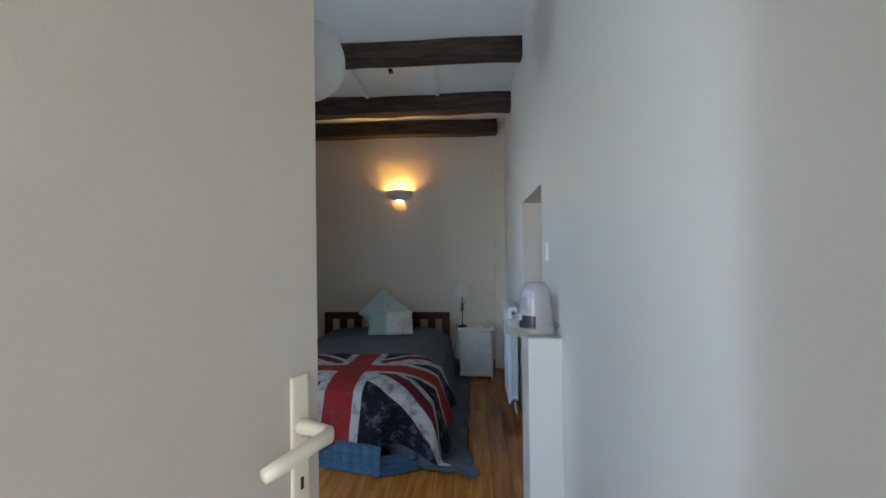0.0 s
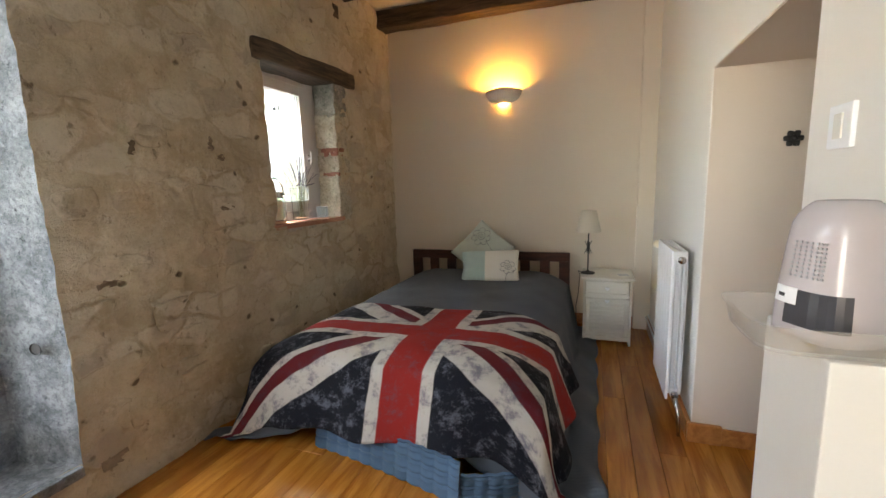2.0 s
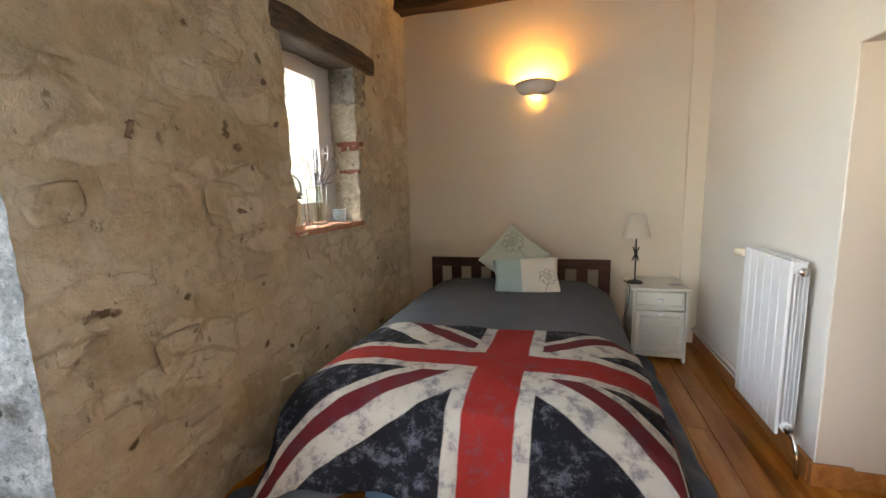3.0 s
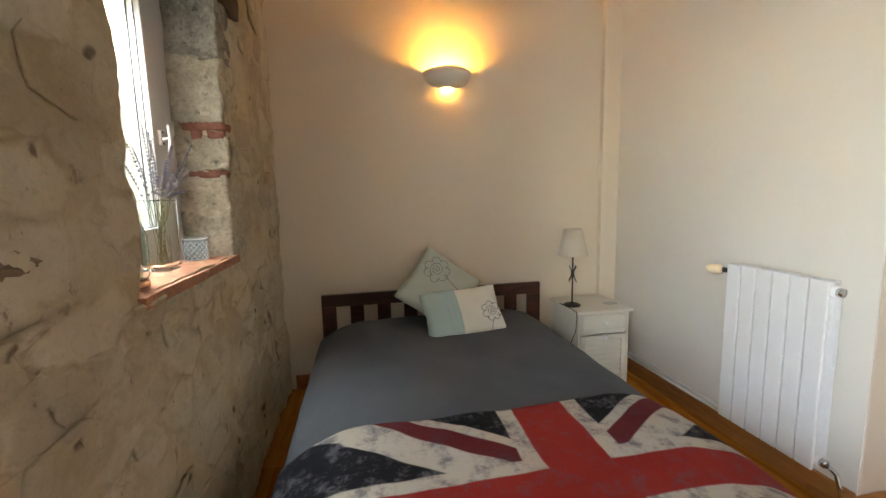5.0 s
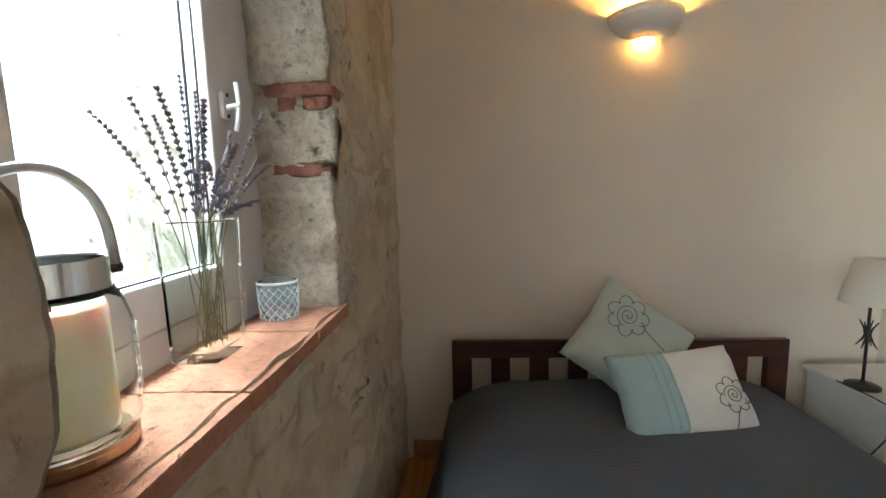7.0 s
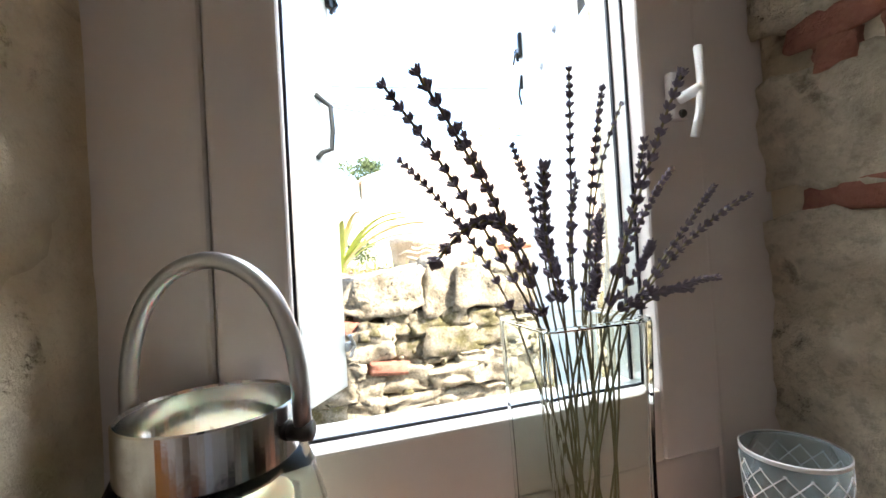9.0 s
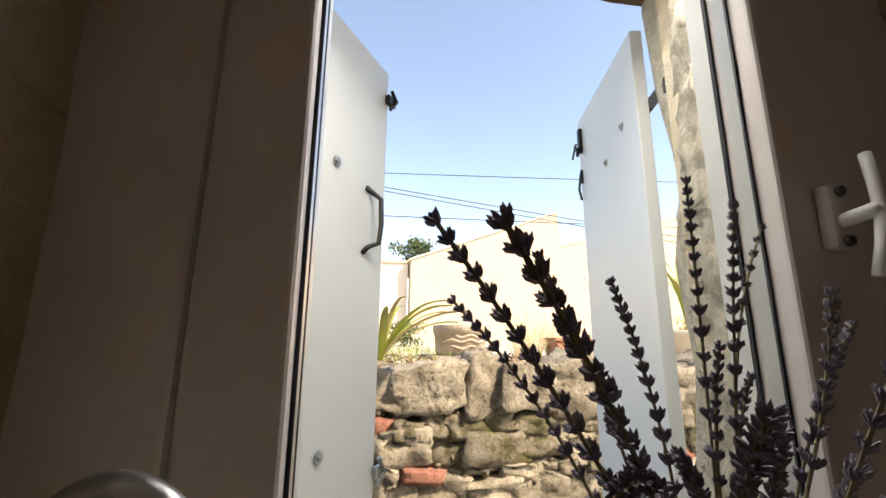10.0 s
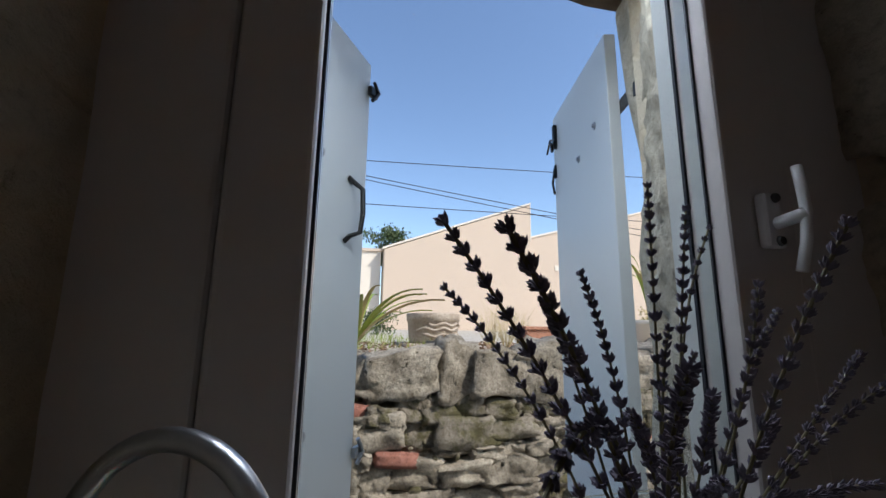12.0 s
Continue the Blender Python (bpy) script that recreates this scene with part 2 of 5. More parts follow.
TERRACOTTA = limestone("terracotta_tile", (0.42, 0.185, 0.11), (0.56, 0.28, 0.18), (0.35, 0.16, 0.10), 0.3)
RENDERED = plain("lime_render", (0.60, 0.47, 0.36), 0.85, 0.06, 1.0, 40, 0.25)
RENDER_CAP = plain("pale_render", (0.74, 0.66, 0.55), 0.85, 0.06, 1.0, 40, 0.25)
STONE_POT = limestone("stone_pot", (0.42, 0.33, 0.24), (0.62, 0.52, 0.42), (0.22, 0.16, 0.12), 0.5)


def mossy():
    k = Mat("mossy_stone", 0.95)
    c = k.mix(k.noise(6, 6.0, 0.65), (0.10, 0.085, 0.06), (0.36, 0.31, 0.25))
    c = k.mix(k.math("MULTIPLY", k.ramp(k.noise(9, 8.0, 0.72), 0.42, 0.58), 0.85), c, (0.085, 0.075, 0.022))
    k.colour(k.mix(k.math("MULTIPLY", k.ramp(k.noise(40, 6.0, 0.7), 0.50, 0.68), 0.6), c, (0.03, 0.026, 0.016)))
    k.bump(k.noise(30, 8.0, 0.7), 0.9, 0.02)
    return k.m


MOSSY = mossy()
EARTH = plain("dry_earth", (0.27, 0.17, 0.11), 0.95, 0.35, 3, 40, 0.8, depth=0.02)
GRAVEL = plain("pale_gravel", (0.45, 0.40, 0.33), 0.95, 0.3, 2, 60, 0.8, depth=0.01)
LEAF = plain("strap_leaf", (0.27, 0.33, 0.045), 0.5, 0.4, 6, 60, 0.1, Subsurface_Weight=0.1)
DRY_LEAF = plain("dry_leaf", (0.42, 0.33, 0.15), 0.7, 0.3, 9, 60, 0.1)
BUSH = plain("bush_leaf", (0.07, 0.10, 0.03), 0.6, 0.4, 6, 60, 0.1)


def lavender():
    k = Mat("dry_lavender", 0.85)
    k.colour(k.mix(k.noise(140, 4.0), (0.065, 0.058, 0.085), (0.27, 0.24, 0.31)))
    k.bump(k.noise(500, 3.0), 0.4, 0.001)
    return k.m


LAVENDER = lavender()


def cloth(name, a, b, rows=0.0, along=1, rough=0.85):
    k = Mat(name, rough, Sheen_Weight=0.05, Specular_IOR_Level=0.25)
    c = k.mix(k.noise(3.2, 5.0, 0.6), a, b)
    weave = k.noise(260, 2.0, 0.5)
    k.colour(k.mix(k.math("MULTIPLY", weave, 0.25), c, tuple(0.5 * v for v in a)))
    h = k.math("MULTIPLY", weave, 0.25)
    if rows:
        w = k.math("SINE", k.math("MULTIPLY", k.axis(along), rows))
        h = k.math("ADD", h, k.math("MULTIPLY", w, 0.10))
    h = k.math("ADD", h, k.math("MULTIPLY", k.noise(7, 4.0, 0.6), 1.6))
    k.bump(h, 0.45, 0.006)
    return k.m


COVER = cloth("grey_blue_cover", (0.065, 0.078, 0.097), (0.105, 0.122, 0.148), 330.0, 1)
SKIRT = cloth("blue_quilting", (0.05, 0.10, 0.17), (0.085, 0.15, 0.235), 210.0, 2)
AQUA = cloth("aqua_satin", (0.36, 0.49, 0.50), (0.46, 0.58, 0.58))
OFF_WHITE = cloth("white_cotton", (0.70, 0.68, 0.63), (0.80, 0.78, 0.73))
SAGE = cloth("sage_cotton", (0.42, 0.49, 0.46), (0.56, 0.60, 0.54))
THREAD = plain("grey_thread", (0.10, 0.11, 0.12), 0.8, 0.3, 40, 300, 0.1)
SHADE = cloth("lamp_shade", (0.70, 0.64, 0.54), (0.76, 0.70, 0.60))


def flag_cloth():
    """Worn print of a saltire and cross, drawn from the cloth's own uv in metres."""
    k = Mat("printed_throw", 0.9, Specular_IOR_Level=0.2)
    uv = k.t.nodes.new("ShaderNodeUVMap").outputs[0]
    wob = k.noise(5, 3.0, 0.5)
    u = k.math("ADD", k.axis(0, uv), k.math("MULTIPLY", k.math("SUBTRACT", wob, 0.5), 0.02))
    v = k.axis(1, uv)
    au, av = k.math("ABSOLUTE", u), k.math("ABSOLUTE", v)
    slope = 0.72
    # signed distance to each diagonal, and the side on which the red runs
    same = k.math("GREATER_THAN", k.math("MULTIPLY", u, v), 0.0)
    d = k.math("MULTIPLY", k.math("SUBTRACT", av, k.math("MULTIPLY", au, slope)), 1 / math.sqrt(1 + slope * slope))
    ad = k.math("ABSOLUTE", d)
    turn = k.math("SUBTRACT", k.math("MULTIPLY", same, 2.0), 1.0)
    half = k.math("MULTIPLY", d, k.math("MULTIPLY", turn, k.math("SIGN", u)))
    edge = 0.004

    def below(x, limit):
        return k.ramp(x, limit + edge, limit - edge)

    white_diag = below(ad, 0.115)
    red_diag = k.math("MULTIPLY", below(half, 0.075), k.ramp(half, -edge, edge))
    white_cross = k.math("MAXIMUM", below(au, 0.158), below(av, 0.138))
    red_cross = k.math("MAXIMUM", below(au, 0.098), below(av, 0.082))
    scuff = k.ramp(k.noise(11, 7.0, 0.72, at=uv), 0.46, 0.66)
    scuff2 = k.ramp(k.noise(12, 10.0, 0.80, at=uv), 0.49, 0.64)
    navy = k.mix(k.math("MULTIPLY", scuff2, 0.6), (0.006, 0.007, 0.012), (0.15, 0.16, 0.195))
    white = k.mix(k.math("MULTIPLY", scuff, 0.85), (0.42, 0.395, 0.36), (0.11, 0.11, 0.145))
    red = k.mix(k.math("MULTIPLY", scuff2, 0.65), (0.245, 0.018, 0.016), (0.13, 0.06, 0.075))
    claret = k.mix(k.math("MULTIPLY", scuff, 0.5), (0.105, 0.011, 0.016), (0.07, 0.035, 0.054))
    c = k.mix(white_diag, navy, white)
    c = k.mix(red_diag, c, claret)
    c = k.mix(white_cross, c, white)
    c = k.mix(red_cross, c, red)
    k.colour(c)
    k.bump(k.math("ADD", k.noise(300, 2.0), k.math("MULTIPLY", k.noise(9, 4.0, 0.6), 2.0)), 0.3, 0.004)
    return k.m


FLAG = flag_cloth()
BULB = Mat("lit_bulb", 0.4, Emission_Color=(1.0, 0.72, 0.32, 1), Emission_Strength=8.0).colour((1, 0.9, 0.7)).m
MIRROR = Mat("mirror_glass", 0.02, 1.0).colour((0.85, 0.87, 0.87)).m

# mesh helpers


def link(name, bm, material, parent=None, label="", smooth=False):
    me = bpy.data.meshes.new(name)
    bmesh.ops.recalc_face_normals(bm, faces=bm.faces)
    bm.to_mesh(me)
    bm.free()
    me.materials.append(material)
    if smooth:
        me.polygons.foreach_set("use_smooth", [True] * len(me.polygons))
    ob = new(name, me)
    if parent is not None:
        ob.parent = parent
    if label:
        tagged(ob, label)
    return ob


def part(name, bm, material, parent, label="", smooth=False):
    return link(name, bm, material, parent, label, smooth)


def thing(name, label, category, group="", at=(0, 0, 0), kind=""):
    ob = new(name)
    ob.empty_display_size = 0.05
    ob.location = at
    return tagged(ob, label, category, group, kind)


def setting(ob, label="", category="structure"):
    return tagged(ob, label, category, kind="structure")


def box(bm, x0, x1, y0, y1, z0, z1, bevel=0.0, m=None, segments=2):
    made = bmesh.ops.create_cube(bm, size=1.0)["verts"]
    for v in made:
        v.co = Vector(((x0 + x1) / 2 + v.co.x * (x1 - x0), (y0 + y1) / 2 + v.co.y * (y1 - y0), (z0 + z1) / 2 + v.co.z * (z1 - z0)))
    if bevel:
        edges = list({e for v in made for e in v.link_edges})
        res = bmesh.ops.bevel(bm, geom=edges, offset=bevel, segments=segments, affect="EDGES", profile=0.6)
        made = list({v for f in res["faces"] for v in f.verts} | {v for v in made if v.is_valid})
    if m is not None:
        bmesh.ops.transform(bm, matrix=m, verts=made)
    return bm


def cuboid(*a, **k):
    return box(bmesh.new(), *a, **k)


def tube(bm, points, radius, n=8, taper=None, caps=True):
    """A round tube along points; radius is a number, taper a function of 0..1."""
    pts = [Vector(p) for p in points]
    rings = []
    up = Vector((0.13, 0.21, 0.97))
    for i, p in enumerate(pts):
        d = (pts[min(i + 1, len(pts) - 1)] - pts[max(i - 1, 0)]).normalized()
        a = up - d * up.dot(d)
        a = a.normalized() if a.length > 1e-4 else d.orthogonal().normalized()
        up = a
        b = d.cross(a)
        r = radius * (taper(i / (len(pts) - 1)) if taper else 1)
        rings.append([bm.verts.new(p + (a * math.cos(q) + b * math.sin(q)) * r) for q in (2 * math.pi * j / n for j in range(n))])
    for s, t in zip(rings, rings[1:]):
        for j in range(n):
            bm.faces.new((s[j], s[(j + 1) % n], t[(j + 1) % n], t[j]))
    if caps:
        bm.faces.new(rings[0][::-1])
        bm.faces.new(rings[-1])
    return bm


def lathe(bm, profile, centre=(0, 0, 0), n=32, start=0.0, sweep=2 * math.pi):
    """Turns (radius, z) pairs about the upright axis."""
    full = abs(sweep - 2 * math.pi) < 1e-6
    c = Vector(centre)
    steps = n if full else n + 1
    cols = []
    for j in range(steps):
        q = start + sweep * j / n
        cols.append([bm.verts.new(c + Vector((r * math.cos(q), r * math.sin(q), z))) for r, z in profile])
    for j in range(n):
        s, t = cols[j], cols[(j + 1) % steps]
        for i in range(len(profile) - 1):
            bm.faces.new((s[i], t[i], t[i + 1], s[i + 1]))
    return bm


def grid(bm, f, nu, nv, uv=None, keep=None):
    """A sheet of nu by nv cells; f(a, b) with a, b in 0..1 gives the place."""
    rows = [[bm.verts.new(f(i / nu, j / nv)) for i in range(nu + 1)] for j in range(nv + 1)]
    layer = bm.loops.layers.uv.verify() if uv else None
    for j in range(nv):
        for i in range(nu):
            if keep and not keep((i + 0.5) / nu, (j + 0.5) / nv):
                continue
            face = bm.faces.new((rows[j][i], rows[j][i + 1], rows[j + 1][i + 1], rows[j + 1][i]))
            if uv:
                for loop, (a, b) in zip(face.loops, ((i, j), (i + 1, j), (i + 1, j + 1), (i, j + 1))):
                    loop[layer].uv = uv(a / nu, b / nv)
    loose = [v for v in bm.verts if not v.link_faces]
    bmesh.ops.delete(bm, geom=loose, context="VERTS")
    return bm


def rough(p, amp=0.02, scale=4.0):
    """A place shifted by a smooth 3D noise, the same for all that meets there."""
    q = Vector(p)
    return q + noise.noise_vector(q * scale) * amp + noise.noise_vector(q * scale * 3.7) * amp * 0.45


def rock(bm, x0, x1, y0, y1, z0, z1, cuts=4, amp=0.02, round_=0.35, scale=6.0, seed=0.0):
    """A rough block with rounded, uneven faces."""
    made = bmesh.ops.create_cube(bm, size=2.0)["verts"]
    edges = list({e for v in made for e in v.link_edges})
    bmesh.ops.subdivide_edges(bm, edges=edges, cuts=cuts, use_grid_fill=True)
    c = Vector(((x0 + x1) / 2, (y0 + y1) / 2, (z0 + z1) / 2))
    s = Vector(((x1 - x0) / 2, (y1 - y0) / 2, (z1 - z0) / 2))
    for v in bm.verts:
        p = v.co.copy()
        p = p.lerp(p.normalized() * 1.25, round_)
        w = c + Vector((p.x * s.x, p.y * s.y, p.z * s.z))
        v.co = w + noise.noise_vector(w * scale + Vector((seed, seed * 2, -seed))) * amp + noise.noise_vector(w * scale * 3 + Vector((seed, 0, 0))) * amp * 0.5
    return bm


# measures of the room
STONE_X, RIGHT_X, BACK_Y, FRONT_Y = -1.697, 0.72, 5.57, 0.49
WIN_Y0, WIN_Y1, WIN_Z0, WIN_Z1 = 3.825, 4.575, 1.07, 2.115
DOOR_Y0, DOOR_Y1, DOOR_Z0, DOOR_Z1 = 1.35, 2.595, 0.22, 2.35
FRAME_X, OUT_X = -1.885, -2.31


def ceiling_z(y):
    return 2.97 + 0.06 * (4.7 - y)


# ---- shell of the room ----
slab = setting(link("floor", cuboid(-2.3, 1.9, -1.7, BACK_Y + 0.2, -0.15, -0.022), EARTH), "wooden floor of pine boards laid along the room", "floor")

bm = bmesh.new()
grid(bm, lambda a, b: Vector((-2.3 + 4.3 * a, -1.8 + 7.6 * b, ceiling_z(-1.8 + 7.6 * b))), 4, 8)
bm2 = bmesh.ops.extrude_face_region(bm, geom=list(bm.faces))["geom"]
for g in bm2:
    if isinstance(g, bmesh.types.BMVert):
        g.co.z += 0.2
setting(link("ceiling", bm, CEILING), "white painted ceiling between dark wooden beams", "ceiling")

setting(link("wall_back", cuboid(-2.31, 1.4, BACK_Y, BACK_Y + 0.25, -0.05, 3.3), BACK_WALL), "smooth beige painted wall behind the bed", "wall")
bm = bmesh.new()
Y0, Y1, ZT, DEEP = 2.905, 3.862, 1.783, 1.36
box(bm, RIGHT_X, DEEP, Y1, BACK_Y, -0.05, 3.4)
box(bm, RIGHT_X, DEEP, -1.7, Y0, -0.05, 3.4)
box(bm, RIGHT_X, DEEP, Y0, Y1, ZT, 3.4)
setting(link("wall_right", bm, WHITE_WALL), "white satin-painted wall with a deep low alcove", "wall")
# alcove linings, with the shade painted into their beige
setting(link("alcove_lining_far", cuboid(RIGHT_X + 0.004, DEEP, Y1 - 0.006, Y1 + 0.0, 0.0, ZT), ALCOVE_SHADE), "side of the wall alcove in a beige that holds its shade", "wall")
setting(link("alcove_back", cuboid(DEEP, DEEP + 0.15, Y0 - 0.2, Y1 + 0.2, -0.05, 2.2), ALCOVE_SHADE), "unseen back of the wall alcove in the same shaded beige", "wall")
setting(link("alcove_soffit", cuboid(RIGHT_X + 0.004, DEEP, Y0, Y1 - 0.007, ZT - 0.005, ZT + 0.0), ALCOVE_SHADE), "soffit of the wall alcove in the same shaded beige", "wall")
bm = bmesh.new()
box(bm, STONE_X, -0.26, FRONT_Y - 0.12, FRONT_Y, -0.05, 3.5)
box(bm, 0.56, RIGHT_X, FRONT_Y - 0.12, FRONT_Y, -0.05, 3.5)
box(bm, -0.26, 0.56, FRONT_Y - 0.12, FRONT_Y, 2.06, 3.5)
setting(link("wall_front", bm, WHITE_WALL), "white painted wall round the bedroom doorway", "wall")
setting(link("wall_hall_left", cuboid(-1.45, -1.3, -1.7, FRONT_Y - 0.12, -0.05, 3.5), WHITE_WALL), "white painted wall of the hall", "wall")
# unseen hall end; its opening is added behind the fill lamp
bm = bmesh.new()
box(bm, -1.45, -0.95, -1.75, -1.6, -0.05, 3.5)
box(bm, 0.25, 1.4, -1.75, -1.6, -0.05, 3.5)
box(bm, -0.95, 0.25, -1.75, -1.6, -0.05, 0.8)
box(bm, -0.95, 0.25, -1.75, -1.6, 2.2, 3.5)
setting(link("wall_hall_end", bm, WHITE_WALL), "white end wall of the unseen hall, with an opening added for the fill lamp", "wall")

# stone wall: a mass with openings, and an uneven face on it
bm = bmesh.new()
IN = STONE_X - 0.05
for y0, y1, z0, z1 in ((DOOR_Y1 + 0.05, WIN_Y0 - 0.04, -0.05, 3.6), (WIN_Y1 + 0.06, BACK_Y, -0.05, 3.6), (WIN_Y0 - 0.04, WIN_Y1 + 0.06, -0.05, WIN_Z0 - 0.04),
                       (WIN_Y0 - 0.04, WIN_Y1 + 0.06, 2.30, 3.6), (DOOR_Y0, DOOR_Y1 + 0.05, -0.05, DOOR_Z0 - 0.03), (DOOR_Y0, DOOR_Y1 + 0.05, DOOR_Z1 + 0.05, 3.6),
                       (-1.7, DOOR_Y0 - 0.05, -0.05, 3.6)):
    box(bm, OUT_X + 0.03, IN, y0, y1, z0, z1)
box(bm, OUT_X + 0.03, IN - 0.14, WIN_Y0 - 0.04, WIN_Y1 + 0.06, 2.24, 2.31)
stone_wall = setting(link("wall_stone", bm, OLD_WALL), "rough rubble stone wall with lime pointing", "wall")


def near_edge(z):
    """How far the near arris of the window opening strays from its line."""
    return 0.002 + 0.013 * math.tanh((1.37 - z) / 0.012) * math.tanh((z - 1.12) / 0.05) + 0.007 * noise.noise(Vector((9.0 * z, 3.1, 0.7))) + 0.006 * noise.noise(Vector((31.0 * z, 1.1, 4.0)))


def relief(y, z):
    """Half-buried stones, hollows and broken pointing on the wall's face, in metres."""
    w = Vector((0.0, y, z)) + noise.noise_vector(Vector((0.3, y * 5, z * 5))) * 0.07
    d, places = noise.voronoi(Vector((0.0, w.y * 4.6, w.z * 7.2)))
    kind = noise.cell(places[0] * 31.7)
    rise = min(1.0, max(0.0, (d[1] - d[0]) / 0.30))
    rise = rise * rise * (3 - 2 * rise) * (0.5 + 0.5 * kind if kind > -0.1 else 0.12)
    p = Vector((1.7, y, z))
    h = 0.009 * rise + 0.007 * noise.noise(p * 11) + 0.0035 * noise.noise(p * 27)
    return h - 0.016 * max(0.0, noise.noise(p * 8.5 + Vector((4, 4, 4))) - 0.33)


def face_at(a, b):
    y, z = FRONT_Y - 0.02 + (BACK_Y + 0.02 - FRONT_Y) * a, -0.03 + 3.5 * b
    p = rough((STONE_X, y, z), 0.018, 3.2)
    near = max(0.0, 1 - abs(y - WIN_Y0) / 0.16) if WIN_Z0 - 0.1 < z < WIN_Z1 + 0.1 else 0.0
    return p + Vector((relief(y, z) - 0.004, near * near_edge(z), 0))


def face_keep(a, b):
    y, z = FRONT_Y - 0.02 + (BACK_Y + 0.02 - FRONT_Y) * a, -0.03 + 3.5 * b
    return not (WIN_Y0 < y < WIN_Y1 and WIN_Z0 < z < WIN_Z1 + 0.06) and not (DOOR_Y0 < y < DOOR_Y1 and DOOR_Z0 < z < DOOR_Z1)


bm = bmesh.new()
grid(bm, face_at, 408, 260, keep=face_keep)
part("plaster_face", bm, OLD_WALL, stone_wall, "uneven rubble face pointed with lime", smooth=True)
# the near side of the window recess, splayed jambs of the glazed door
bm = bmesh.new()


def cheek_at(a, b):
    z = WIN_Z0 - 0.02 + 1.08 * b
    p = rough((STONE_X - 0.2 * a, WIN_Y0 + 0.034 * a, z), 0.018 * (1 - 0.8 * a), 3.2)
    crumble = 0.012 * noise.noise(Vector((a * 3, 5.0, z * 14))) * min(1, 3 * a) * (1 - a)
    return p + Vector(((relief(WIN_Y0, z) - 0.004) * (1 - a) ** 2, near_edge(z) * (1 - a) + crumble, 0))


grid(bm, cheek_at, 16, 84)
part("window_cheek", bm, OLD_WALL, stone_wall, smooth=True)
bm = bmesh.new()
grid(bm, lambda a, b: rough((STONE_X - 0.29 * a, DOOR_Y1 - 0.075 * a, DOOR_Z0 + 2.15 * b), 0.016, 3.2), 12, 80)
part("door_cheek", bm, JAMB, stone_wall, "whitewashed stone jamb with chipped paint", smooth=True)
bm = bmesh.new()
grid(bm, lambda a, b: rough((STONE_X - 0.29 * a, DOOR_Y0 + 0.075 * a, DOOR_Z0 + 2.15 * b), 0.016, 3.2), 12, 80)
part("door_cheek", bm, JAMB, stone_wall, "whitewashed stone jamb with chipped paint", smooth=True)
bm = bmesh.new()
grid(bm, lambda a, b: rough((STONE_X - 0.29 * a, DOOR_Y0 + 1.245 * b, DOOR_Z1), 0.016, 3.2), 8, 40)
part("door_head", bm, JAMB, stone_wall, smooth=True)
bm = bmesh.new()
lathe(bm, [(0.0, 0.0), (0.022, 0.0), (0.024, 0.004)], (0, 0, 0), 16)
hole = part("bolt_hole", bm, BLACK_METAL, stone_wall, "round dark bolt hole in the jamb")
hole.matrix_world = Matrix.Translation((-1.80, 2.552, 0.72)) @ pose(0, 0, 0, 90, 0, 15)
bm = cuboid(STONE_X - 0.31, STONE_X + 0.012, DOOR_Y0 + 0.01, DOOR_Y1 - 0.01, DOOR_Z0 - 0.045, DOOR_Z0, 0.008)
part("door_sill", bm, JAMB, stone_wall, "pale worn sill slab of the glazed door")
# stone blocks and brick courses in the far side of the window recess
for z0, z1, mat_, y in ((1.05, 1.405, ASHLAR, 4.558), (1.432, 1.568, ASHLAR, 4.560), (1.622, 1.875, ASHLAR, 4.556), (1.87, 2.15, DARK_LIMESTONE, 4.558)):
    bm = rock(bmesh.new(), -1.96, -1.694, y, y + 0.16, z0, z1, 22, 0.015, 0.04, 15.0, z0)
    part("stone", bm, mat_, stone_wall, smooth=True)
for x0, x1, z0, z1 in ((-1.845, -1.694, 1.403, 1.434), (-1.85, -1.694, 1.594, 1.624), (-1.825, -1.782, 1.560, 1.594), (-1.762, -1.70, 1.562, 1.592)):
    bm = rock(bmesh.new(), x0, x1, 4.562, 4.66, z0, z1, 6, 0.007, 0.10, 26.0, x0)
    part("brick", bm, BRICK, stone_wall, "thin red brick in the window side", smooth=True)
bm = cuboid(-1.93, -1.71, 4.574, 4.68, 1.05, 2.14)
part("mortar_bed", bm, OLD_WALL, stone_wall)
# single stones that stand out of the pointing, and chips in it
rng = random.Random(7)
STONES = []
for k in range(4):
    bm = rock(bmesh.new(), -0.02, 0.02, -0.5, 0.5, -0.5, 0.5, 3, 0.06, 0.45, 2.2, 3.1 * k)
    probe = link("stone", bm, OLD_WALL, smooth=True)
    STONES.append(probe.data)
    bpy.data.objects.remove(probe)
count = 0
while count < 95:
    y, z = rng.uniform(2.7, 5.5), rng.uniform(0.1, 2.9)
    w, h = rng.uniform(0.10, 0.24), rng.uniform(0.07, 0.14)
    if WIN_Y0 - w * 0.6 < y < WIN_Y1 + w * 0.6 and WIN_Z0 - h * 0.6 < z < 2.3:
        continue
    ob = new("stone", STONES[count % 4])
    ob.parent = stone_wall
    ob.matrix_world = Matrix.Translation(rough((STONE_X - 0.006, y, z), 0.018, 3.2)) @ pose(0, 0, 0, rng.uniform(-12, 12), rng.uniform(-3, 3), rng.uniform(-3, 3)) @ Matrix.Diagonal((0.40, w, h, 1))
    count += 1
